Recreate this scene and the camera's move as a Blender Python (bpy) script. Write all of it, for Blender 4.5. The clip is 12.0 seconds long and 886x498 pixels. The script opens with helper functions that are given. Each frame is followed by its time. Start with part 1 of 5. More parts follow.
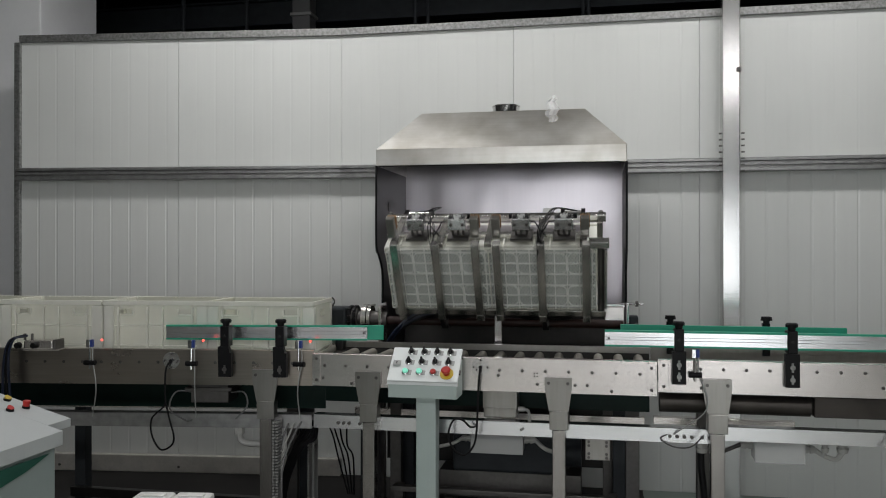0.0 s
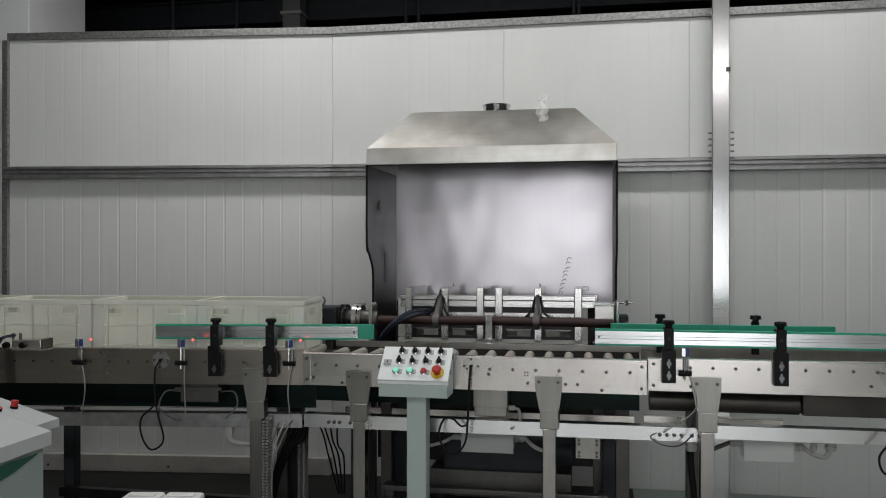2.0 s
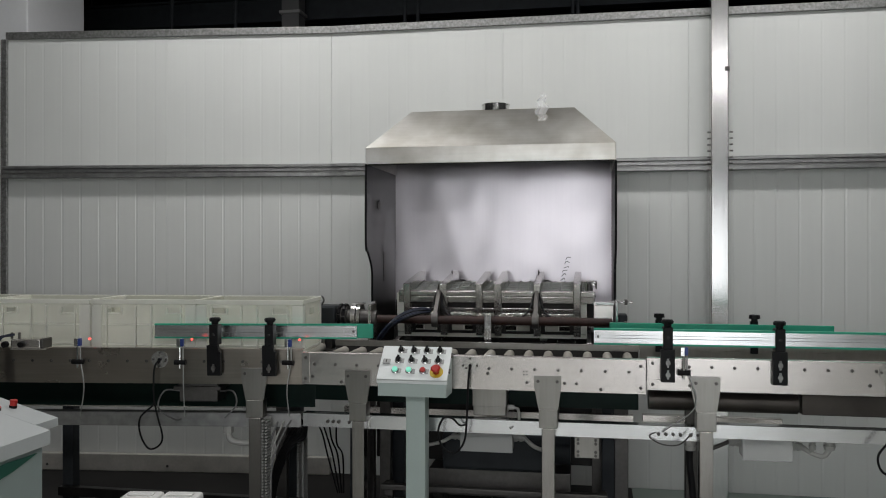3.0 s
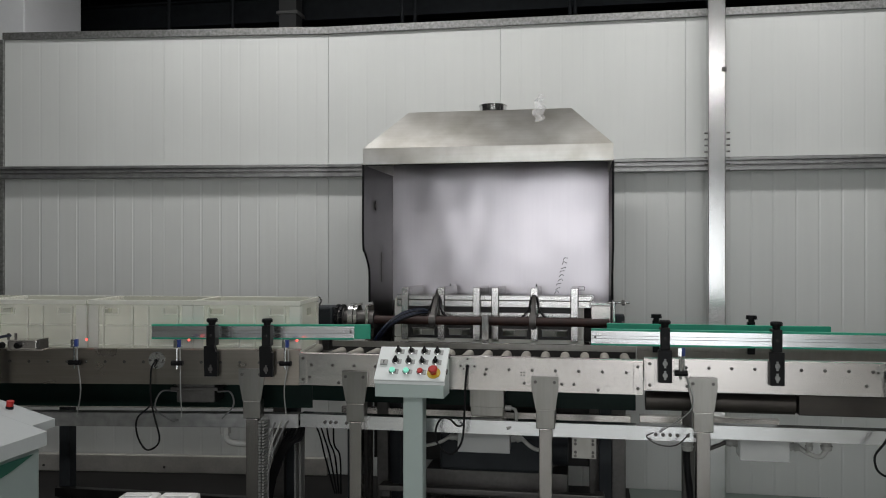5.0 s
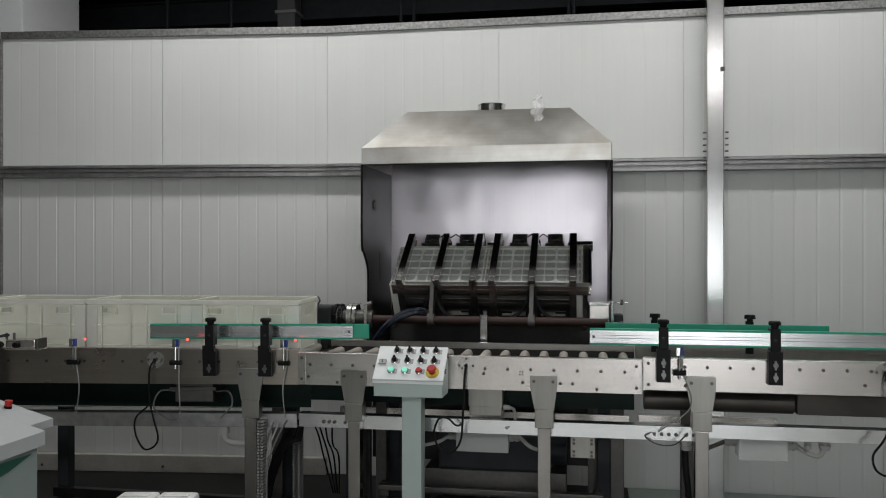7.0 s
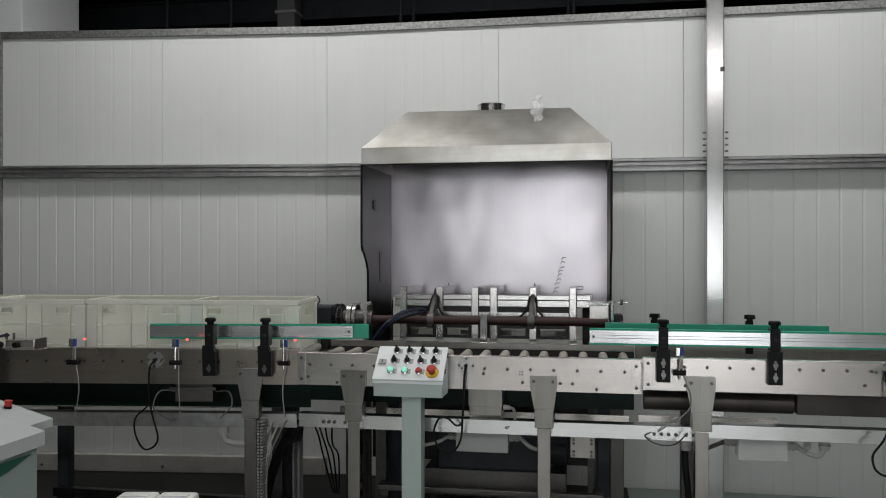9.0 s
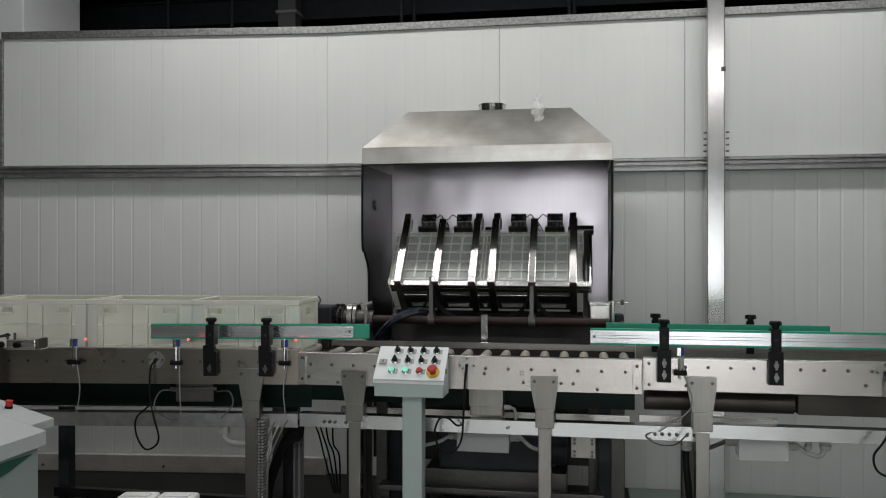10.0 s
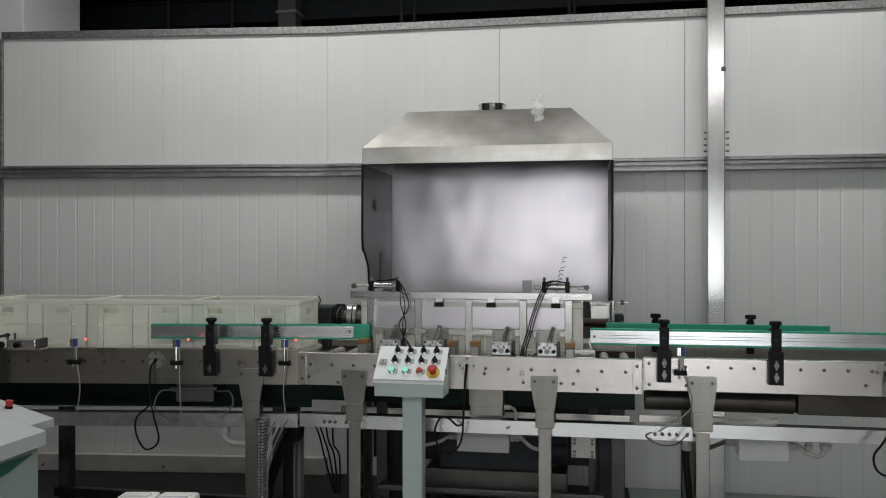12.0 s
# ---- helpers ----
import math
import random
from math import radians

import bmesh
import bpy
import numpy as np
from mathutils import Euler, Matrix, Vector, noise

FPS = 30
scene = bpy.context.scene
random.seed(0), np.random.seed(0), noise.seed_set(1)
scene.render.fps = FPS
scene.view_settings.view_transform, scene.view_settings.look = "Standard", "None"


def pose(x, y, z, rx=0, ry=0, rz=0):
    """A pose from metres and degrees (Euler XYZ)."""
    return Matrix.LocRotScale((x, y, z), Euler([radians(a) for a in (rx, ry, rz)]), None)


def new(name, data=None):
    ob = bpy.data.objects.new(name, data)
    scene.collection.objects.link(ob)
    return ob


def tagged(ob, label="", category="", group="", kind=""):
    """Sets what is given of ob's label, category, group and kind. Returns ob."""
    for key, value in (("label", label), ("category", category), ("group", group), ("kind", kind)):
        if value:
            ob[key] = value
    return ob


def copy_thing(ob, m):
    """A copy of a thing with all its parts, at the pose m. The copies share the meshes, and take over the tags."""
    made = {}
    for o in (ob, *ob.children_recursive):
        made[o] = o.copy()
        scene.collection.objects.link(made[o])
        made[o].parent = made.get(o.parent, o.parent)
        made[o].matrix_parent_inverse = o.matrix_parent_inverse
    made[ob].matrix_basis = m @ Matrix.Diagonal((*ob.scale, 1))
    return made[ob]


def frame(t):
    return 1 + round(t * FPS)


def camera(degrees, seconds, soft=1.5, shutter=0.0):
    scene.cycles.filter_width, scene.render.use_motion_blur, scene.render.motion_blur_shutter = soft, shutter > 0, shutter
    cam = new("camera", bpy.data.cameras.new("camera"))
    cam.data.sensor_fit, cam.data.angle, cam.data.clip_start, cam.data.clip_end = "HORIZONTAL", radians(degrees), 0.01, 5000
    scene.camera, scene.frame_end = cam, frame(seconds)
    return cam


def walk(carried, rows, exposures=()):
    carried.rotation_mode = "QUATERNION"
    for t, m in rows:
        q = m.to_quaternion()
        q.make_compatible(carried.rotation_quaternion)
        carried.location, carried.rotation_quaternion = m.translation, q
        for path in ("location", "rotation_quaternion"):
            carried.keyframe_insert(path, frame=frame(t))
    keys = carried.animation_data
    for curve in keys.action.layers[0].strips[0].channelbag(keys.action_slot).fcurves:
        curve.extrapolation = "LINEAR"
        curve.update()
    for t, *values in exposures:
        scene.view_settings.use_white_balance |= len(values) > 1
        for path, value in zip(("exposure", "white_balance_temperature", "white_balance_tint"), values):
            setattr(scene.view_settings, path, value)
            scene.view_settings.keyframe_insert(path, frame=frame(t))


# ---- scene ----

# camera: hand-held, turning slightly to the right
EYE = (0.0, 0.0, 1.70)
cam = camera(56.57, 12.0, 1.0, 0.5)
PAN = [(0, .956, .10), (.5, .787, .06), (1, .610, .06), (1.5, .420, .07), (2, .300, .035), (2.5, .270, .01), (3, .235, -.01),
       (4, .14, .02), (5, .050, .035), (5.5, .008, 0), (6, -.02, .01), (6.5, -.058, .0), (7, -.045, .0), (8, -.055, 0),
       (9, -.058, 0), (9.5, -.058, 0), (10, -.005, 0), (10.5, 0, 0), (11, 0, 0), (12, 0, 0)]
walk(cam, [(t, pose(*EYE, 90 + b, 0, 9.8 + a)) for t, a, b in PAN])

# ---- world and lamps ----
scene.view_settings.exposure = 0.0
world = bpy.data.worlds.new("world")
scene.world = world
world.use_nodes = True
world.node_tree.nodes["Background"].inputs[0].default_value = (0.55, 0.58, 0.62, 1)
world.node_tree.nodes["Background"].inputs[1].default_value = 0.008
LAMPS = [(-2.1, 4.65, 4.62, 45), (1.2, 4.65, 4.62, 44), (-1.6, -2.2, 4.62, 85), (1.8, -2.2, 4.62, 85)]
for lx, ly, lz, lw in LAMPS:
    data = bpy.data.lights.new("ceiling_lamp", "AREA")
    data.shape, data.size, data.size_y, data.energy, data.color = "RECTANGLE", 2.4, 0.25, lw, (1.0, 0.985, 0.99)
    lamp = new("ceiling_lamp", data)
    lamp.matrix_world = pose(lx, ly, lz - 0.03, 0, 0, 0)

OPENINGS = [(-0.65, 3.1, 1.35, 2.95), (1.9, 1.9, 0.06, 2.5)]
for wx, ww, z0, z1 in OPENINGS:
    data = bpy.data.lights.new("window_light", "AREA")
    data.shape, data.size, data.size_y, data.color = "RECTANGLE", ww, z1 - z0, (0.97, 0.98, 1.0)
    data.energy = (8.0 if z0 > 0.5 else 3.4) * ww * (z1 - z0)
    lamp = new("window_light", data)
    lamp.matrix_world = pose(wx, -4.9, (z0 + z1) / 2, 90, 0, 0)


# ---- materials ----
def material(name, base, rough=0.5, metal=0.0, vary=0.08, scale=6.0, grain=0.0, grain_scale=(80, 80, 80), bump=0.0, dark=None, wave=0.0, spec=0.5, rvar=0.09):
    """Base colour varied by two noises, with roughness variation and fine relief."""
    m = bpy.data.materials.new(name)
    m.use_nodes = True
    nt = m.node_tree
    b = nt.nodes["Principled BSDF"]
    b.inputs["Metallic"].default_value, b.inputs["Specular IOR Level"].default_value = metal, spec
    co = nt.nodes.new("ShaderNodeTexCoord")
    n1 = nt.nodes.new("ShaderNodeTexNoise")
    n1.inputs["Scale"].default_value, n1.inputs["Detail"].default_value = scale, 5
    nt.links.new(co.outputs["Object"], n1.inputs["Vector"])
    mp = nt.nodes.new("ShaderNodeMapping")
    mp.inputs["Scale"].default_value = grain_scale
    nt.links.new(co.outputs["Object"], mp.inputs["Vector"])
    n2 = nt.nodes.new("ShaderNodeTexNoise")
    n2.inputs["Scale"].default_value, n2.inputs["Detail"].default_value = 1.0, 3
    nt.links.new(mp.outputs[0], n2.inputs["Vector"])
    r1 = nt.nodes.new("ShaderNodeMapRange")
    r1.inputs["From Min"].default_value, r1.inputs["From Max"].default_value = 0.3, 0.7
    nt.links.new(n1.outputs["Fac"], r1.inputs["Value"])
    mix = nt.nodes.new("ShaderNodeMix")
    mix.data_type = "RGBA"
    low = dark if dark else tuple(c * (1 - 2 * vary) for c in base)
    mix.inputs["A"].default_value = (*low, 1)
    mix.inputs["B"].default_value = (*base, 1)
    nt.links.new(r1.outputs[0], mix.inputs["Factor"])
    mul = nt.nodes.new("ShaderNodeMix")
    mul.data_type, mul.blend_type = "RGBA", "MULTIPLY"
    mul.inputs["Factor"].default_value = grain
    nt.links.new(mix.outputs["Result"], mul.inputs["A"])
    nt.links.new(n2.outputs["Fac"], mul.inputs["B"])
    nt.links.new(mul.outputs["Result"], b.inputs["Base Color"])
    rr = nt.nodes.new("ShaderNodeMapRange")
    rr.inputs["To Min"].default_value, rr.inputs["To Max"].default_value = max(rough - rvar, 0.03), min(rough + rvar, 1)
    nt.links.new(n1.outputs["Fac"], rr.inputs["Value"])
    nt.links.new(rr.outputs[0], b.inputs["Roughness"])
    if wave:
        n3 = nt.nodes.new("ShaderNodeTexNoise")
        n3.inputs["Scale"].default_value, n3.inputs["Detail"].default_value = 2.2, 1
        nt.links.new(co.outputs["Object"], n3.inputs["Vector"])
        wb = nt.nodes.new("ShaderNodeBump")
        wb.inputs["Strength"].default_value, wb.inputs["Distance"].default_value = 1.0, wave
        nt.links.new(n3.outputs["Fac"], wb.inputs["Height"])
        nt.links.new(wb.outputs[0], b.inputs["Normal"])
    if bump:
        bp = nt.nodes.new("ShaderNodeBump")
        bp.inputs["Strength"].default_value, bp.inputs["Distance"].default_value = bump, 0.002
        nt.links.new(n2.outputs["Fac"], bp.inputs["Height"])
        if wave:
            nt.links.new(wb.outputs[0], bp.inputs["Normal"])
        nt.links.new(bp.outputs[0], b.inputs["Normal"])
    return m


def glowing(name, base, strength):
    m = material(name, base, 0.3)
    b = m.node_tree.nodes["Principled BSDF"]
    b.inputs["Emission Color"].default_value, b.inputs["Emission Strength"].default_value = (*base, 1), strength
    return m


def plastic_clear(name, base, clear, glow_through=0.4):
    """Milky plastic: partly translucent, partly see-through."""
    m = material(name, base, 0.35, 0, 0.05, 9)
    nt = m.node_tree
    b, out = nt.nodes["Principled BSDF"], nt.nodes["Material Output"]
    tl, tr = nt.nodes.new("ShaderNodeBsdfTranslucent"), nt.nodes.new("ShaderNodeBsdfTransparent")
    tl.inputs[0].default_value = (*base, 1)
    m1, m2 = nt.nodes.new("ShaderNodeMixShader"), nt.nodes.new("ShaderNodeMixShader")
    m1.inputs[0].default_value, m2.inputs[0].default_value = glow_through, clear
    nt.links.new(b.outputs[0], m1.inputs[1])
    nt.links.new(tl.outputs[0], m1.inputs[2])
    nt.links.new(m1.outputs[0], m2.inputs[1])
    nt.links.new(tr.outputs[0], m2.inputs[2])
    nt.links.new(m2.outputs[0], out.inputs["Surface"])
    return m


STEEL = material("brushed_steel", (0.70, 0.69, 0.67), 0.235, 1.0, 0.06, 7, 0.3, (5, 50, 110), 0.02, rvar=0.03)
STEEL_PLATE = material("conveyor_steel", (0.80, 0.755, 0.725), 0.26, 1.0, 0.06, 3.5, 0.28, (2.2, 30, 75), 0.0, rvar=0.03)
# darker copy of conveyor_steel: the infeed side's dim reflections are coloured in
STEEL_PLATE_DIM = material("conveyor_steel_dim", (0.37, 0.335, 0.295), 0.28, 1.0, 0.08, 3.5, 0.3, (2.2, 30, 75), 0.0, rvar=0.03)
STEEL_BRIGHT = material("polished_steel", (0.72, 0.72, 0.71), 0.16, 1.0, 0.04, 5, 0.12, (60, 60, 3), 0.0)
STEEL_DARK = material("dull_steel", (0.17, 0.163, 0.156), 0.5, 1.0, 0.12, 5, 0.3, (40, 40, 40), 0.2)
HOOD_STEEL = material("hood_sheet", (0.70, 0.69, 0.65), 0.34, 1.0, 0.10, 5, 0.15, (2, 60, 60), 0.0, dark=(0.50, 0.48, 0.43), rvar=0.04)
HOOD_INNER = material("hood_inner_sheet", (0.585, 0.555, 0.585), 0.30, 1.0, 0.04, 1.6, 0.06, (70, 70, 2), 0.0, rvar=0.015)
# near-black steel; in the hood and under the conveyors it stands for shade
BLACK_STEEL = material("near_black_steel", (0.04, 0.038, 0.037), 0.4, 0.7, 0.2, 6, 0.2, (40, 40, 40), 0.1)
OILED_STEEL = material("oiled_steel", (0.085, 0.075, 0.066), 0.45, 0.6, 0.2, 5, 0.25, (6, 40, 40), 0.1)
# hood sheet made darker: the side cheeks' shade is part of the colour
HOOD_CHEEK_SHADE = material("hood_cheek_shaded", (0.15, 0.145, 0.145), 0.42, 1.0, 0.2, 2.5, 0.2, (110, 110, 3), 0.1)
GALV = material("galvanised_steel", (0.42, 0.42, 0.41), 0.5, 0.9, 0.25, 45, 0.2, (60, 60, 60), 0.2)
BRACKET = material("bracket_steel", (0.33, 0.32, 0.30), 0.29, 1.0, 0.06, 5, 0.25, (60, 60, 5), 0.02, rvar=0.03)
LEG = material("leg_steel", (0.37, 0.355, 0.335), 0.24, 1.0, 0.07, 5, 0.3, (60, 60, 3), 0.02, rvar=0.03)
GALV_DULL = material("galvanised_channel", (0.44, 0.44, 0.435), 0.42, 0.9, 0.15, 20, 0.2, (3, 60, 60), 0.15)
ALU = material("aluminium", (0.80, 0.81, 0.82), 0.235, 1.0, 0.03, 8, 0.12, (2, 60, 120), 0.02, rvar=0.04)
PANEL = material("wall_panel_white", (0.69, 0.706, 0.684), 0.38, 0.0, 0.03, 1.4, 0.05, (30, 30, 1.2), 0.05)
WHITE_WALL = material("white_plaster", (0.88, 0.89, 0.90), 0.7, 0, 0.03, 2, 0.05, (30, 30, 30), 0.1)
# floor tone with the machines' shadow already in it
FLOOR = material("floor_shade", (0.028, 0.027, 0.026), 0.75, 0, 0.2, 3, 0.2, (20, 20, 20), 0.2, spec=0.15)
FLOOR_GREEN = material("floor_epoxy", (0.56, 0.57, 0.53), 0.36, 0, 0.08, 1.5, 0.1, (20, 20, 20), 0.05)
# dimmed copy of floor_epoxy, throws less light on the wall's foot
FLOOR_DIM = material("floor_epoxy_dim", (0.17, 0.21, 0.185), 0.4, 0, 0.12, 1.5, 0.1, (20, 20, 20), 0.05)
KERB = material("concrete_kerb", (0.52, 0.50, 0.46), 0.8, 0, 0.12, 8, 0.2, (60, 60, 60), 0.3)
POST_STEEL = material("post_steel", (0.76, 0.76, 0.75), 0.2, 1.0, 0.06, 5, 0.15, (60, 60, 2), 0.0, rvar=0.03)
CONSOLE_TOP = material("console_grey_paint", (0.50, 0.53, 0.53), 0.45, 0, 0.03, 5, 0.05, (90, 90, 90), 0.06)
CONSOLE_BODY = material("console_green_grey_paint", (0.30, 0.36, 0.345), 0.45, 0, 0.04, 5, 0.05, (90, 90, 90), 0.06)
# near-black for the shaded gaps between the rollers
ROLLER_GAP = material("roller_gap_shade", (0.03, 0.028, 0.026), 0.5, 0.3, 0.2, 6, 0.2, (20, 40, 40), 0.1)
CEIL = material("ceiling_grey", (0.58, 0.58, 0.57), 0.8, 0, 0.05, 2)
HALL = material("hall_grey", (0.16, 0.16, 0.16), 0.8, 0, 0.1, 2, spec=0.15)
# near-black: the far hall's lack of light is put into this colour
DARK = material("hall_shade", (0.009, 0.009, 0.010), 0.8, 0, 0.2, 2, spec=0.15)
RUST = material("rusty_shaft", (0.042, 0.014, 0.009), 0.6, 0.0, 0.25, 14, 0.4, (30, 60, 60), 0.3)
RUBBER = material("black_rubber", (0.015, 0.015, 0.016), 0.55, 0, 0.2, 20, spec=0.15)
BLACK = material("black_plastic", (0.008, 0.008, 0.009), 0.4, 0, 0.1, 20, spec=0.15)
GREEN = material("green_guide_plastic", (0.014, 0.40, 0.25), 0.4, 0, 0.06, 12, 0.1, (40, 90, 90), 0.1)
BELT = material("dark_green_belt", (0.008, 0.026, 0.020), 0.45, 0, 0.15, 5, 0.2, (20, 20, 20), 0.1, spec=0.15)
PAINT = material("pale_green_paint", (0.46, 0.55, 0.52), 0.42, 0, 0.03, 5, 0.05, (90, 90, 90), 0.08)
PAINT_LIGHT = material("pale_grey_paint", (0.80, 0.84, 0.83), 0.4, 0, 0.02, 5, 0.04, (90, 90, 90), 0.06)
GREEN_PAINT = material("dark_green_paint", (0.02, 0.10, 0.07), 0.4, 0, 0.1, 6)
DUCT = material("duct_grey", (0.32, 0.32, 0.31), 0.5, 0, 0.05, 9)
GREY_BOX = material("grey_abs_plastic", (0.38, 0.39, 0.38), 0.45, 0, 0.04, 7)
NYLON = material("grey_nylon", (0.42, 0.42, 0.40), 0.5, 0, 0.05, 12)
ROLLER = material("roller_pvc", (0.42, 0.40, 0.35), 0.45, 0.0, 0.12, 9, 0.1, (50, 50, 50))
RED = material("red_plastic", (0.45, 0.02, 0.015), 0.35, 0, 0.05, 20)
YELLOW = material("yellow_plastic", (0.60, 0.42, 0.03), 0.4, 0, 0.05, 20)
BLUE = material("blue_plastic", (0.02, 0.05, 0.25), 0.4, 0, 0.05, 20)
BLUE_HOSE = material("dark_blue_hose", (0.006, 0.012, 0.034), 0.35, 0, 0.1, 20)
BRASS = material("amber_pad", (0.26, 0.14, 0.05), 0.4, 0.3, 0.1, 20)
CHROME = material("chrome", (0.8, 0.8, 0.8), 0.12, 1, 0.02, 20)
CONE = material("grey_conduit", (0.20, 0.20, 0.20), 0.5, 0, 0.1, 20)
MOTOR = material("motor_grey_paint", (0.045, 0.05, 0.055), 0.5, 0.2, 0.1, 12, 0.1, (60, 60, 60), 0.1, spec=0.15)
GREEN_GLOW = glowing("green_button", (0.25, 0.80, 0.60), 0.35)
RED_GLOW = glowing("sensor_red", (1.0, 0.10, 0.08), 2.0)
CRATE_MESH = plastic_clear("crate_base_mesh", (0.68, 0.71, 0.68), 0.38, 0.35)
nt_ = CRATE_MESH.node_tree
vor_ = nt_.nodes.new("ShaderNodeTexVoronoi")
vor_.feature = "DISTANCE_TO_EDGE"
vor_.inputs["Scale"].default_value, vor_.inputs["Randomness"].default_value = 80, 0.08
cov_ = nt_.nodes.new("ShaderNodeTexCoord")
ram_ = nt_.nodes.new("ShaderNodeMapRange")
ram_.inputs["From Min"].default_value, ram_.inputs["From Max"].default_value = 0.12, 0.24
ram_.inputs["To Min"].default_value, ram_.inputs["To Max"].default_value = 0.14, 0.58
turn_ = nt_.nodes.new("ShaderNodeMapping")
turn_.inputs["Rotation"].default_value = (0, 0, math.radians(45))
turn_.inputs["Scale"].default_value = (1.0, 0.7, 1.0)
nt_.links.new(cov_.outputs["Object"], turn_.inputs["Vector"])
nt_.links.new(turn_.outputs[0], vor_.inputs["Vector"])
nt_.links.new(vor_.outputs["Distance"], ram_.inputs["Value"])
nt_.links.new(ram_.outputs[0], [n for n in nt_.nodes if n.type == "MIX_SHADER"][1].inputs[0])
CRATE = plastic_clear("crate_plastic", (0.97, 0.97, 0.89), 0.36, 0.42)
CLEAR_LID = plastic_clear("clear_lid_plastic", (0.9, 0.91, 0.9), 0.62, 0.2)
CRATE_SOLID = plastic_clear("crate_rib_plastic", (0.98, 0.98, 0.92), 0.05, 0.25)
CRATE_RIB = plastic_clear("crate_base_rib", (0.95, 0.96, 0.93), 0.08, 0.35)
TRAY = material("white_tray", (0.82, 0.82, 0.80), 0.45, 0, 0.02, 8)
FILM = plastic_clear("clear_film", (0.9, 0.9, 0.9), 0.7, 0.1)
INK = material("black_marker", (0.02, 0.02, 0.02), 0.6)
SKY_PANE = glowing("window_daylight", (0.93, 0.97, 1.0), 1.0)
TUBE = glowing("lamp_tube", (1.0, 0.98, 0.94), 4.0)

# ---- builders ----
ORIGIN = {}


def thing(name, m, label, category, group="", kind=""):
    ob = new(name)
    ob.empty_display_size = 0.1
    ob.matrix_basis = m
    ORIGIN[ob] = m.copy()
    return tagged(ob, label, category, group, kind)


def part(name, bm, mat, parent=None, label="", local=False, smooth=False, kind=""):
    """Link a bmesh as one mesh object; coordinates are of the world unless local."""
    if parent is not None and not local:
        bm.transform(ORIGIN[parent].inverted())
    bmesh.ops.recalc_face_normals(bm, faces=bm.faces)
    me = bpy.data.meshes.new(name)
    bm.to_mesh(me)
    bm.free()
    me.materials.append(mat)
    if smooth:
        me.shade_smooth()
        me.set_sharp_from_angle(angle=radians(35))
    ob = new(name, me)
    if parent is not None:
        ob.parent = parent
        ORIGIN[ob] = ORIGIN[parent]
    return tagged(ob, label, kind=kind)


def again(ob, m, parent=None):
    """Another object on the same mesh."""
    o = ob.copy()
    scene.collection.objects.link(o)
    o.matrix_basis = m
    if parent is not None:
        o.parent = parent
    return o


def box(bm, x0, x1, y0, y1, z0, z1, bev=0.0, m=None):
    t = Matrix.Translation(((x0 + x1) / 2, (y0 + y1) / 2, (z0 + z1) / 2)) @ Matrix.Diagonal((abs(x1 - x0), abs(y1 - y0), abs(z1 - z0), 1))
    r = bmesh.ops.create_cube(bm, size=1, matrix=t)
    if bev:
        es = list({e for v in r["verts"] for e in v.link_edges})
        r2 = bmesh.ops.bevel(bm, geom=es, offset=bev, segments=2, affect="EDGES", profile=0.5)
        vs = list({v for f in r2["faces"] for v in f.verts} | {v for v in r["verts"] if v.is_valid})
    else:
        vs = r["verts"]
    if m is not None:
        bmesh.ops.transform(bm, matrix=m, verts=vs)
    return bm


def cyl(bm, p0, p1, r0, r1=None, seg=16):
    p0, p1 = Vector(p0), Vector(p1)
    d = p1 - p0
    q = d.to_track_quat("Z", "Y").to_matrix().to_4x4()
    bmesh.ops.create_cone(bm, cap_ends=True, segments=seg, radius1=r0, radius2=r0 if r1 is None else r1, depth=d.length,
                          matrix=Matrix.Translation((p0 + p1) / 2) @ q)
    return bm


def prism(bm, pts, axis, a, b):
    """Extrude a closed outline along an axis from a to b. pts are pairs in the other two axes, in order."""
    def put(u, v, w):
        return {"x": (w, u, v), "y": (u, w, v), "z": (u, v, w)}[axis]
    lo = [bm.verts.new(put(u, v, a)) for u, v in pts]
    hi = [bm.verts.new(put(u, v, b)) for u, v in pts]
    n = len(pts)
    bm.faces.new(lo)
    bm.faces.new(hi)
    for i in range(n):
        bm.faces.new((lo[i], lo[(i + 1) % n], hi[(i + 1) % n], hi[i]))
    return bm


def tube(bm, pts, r, seg=8, steps=6):
    """A round cable through the points, smoothed as a Catmull-Rom curve."""
    P = [Vector(p) for p in pts]
    P = [P[0] * 2 - P[1]] + P + [P[-1] * 2 - P[-2]]
    line = []
    for i in range(1, len(P) - 2):
        a, b, c, d = P[i - 1:i + 3]
        for k in range(steps):
            t = k / steps
            line.append(0.5 * ((2 * b) + (c - a) * t + (2 * a - 5 * b + 4 * c - d) * t * t + (3 * b - a - 3 * c + d) * t ** 3))
    line.append(P[-2])
    rings = []
    up = Vector((0.31, 0.52, 0.79))
    for i, p in enumerate(line):
        d = (line[min(i + 1, len(line) - 1)] - line[max(i - 1, 0)]).normalized()
        s = d.cross(up).normalized()
        w = d.cross(s)
        rings.append([bm.verts.new(p + (s * math.cos(2 * math.pi * k / seg) + w * math.sin(2 * math.pi * k / seg)) * r) for k in range(seg)])
    for a, b in zip(rings, rings[1:]):
        for k in range(seg):
            bm.faces.new((a[k], a[(k + 1) % seg], b[(k + 1) % seg], b[k]))
    bm.faces.new(rings[0])
    bm.faces.new(rings[-1])
    return bm


def B():
    return bmesh.new()


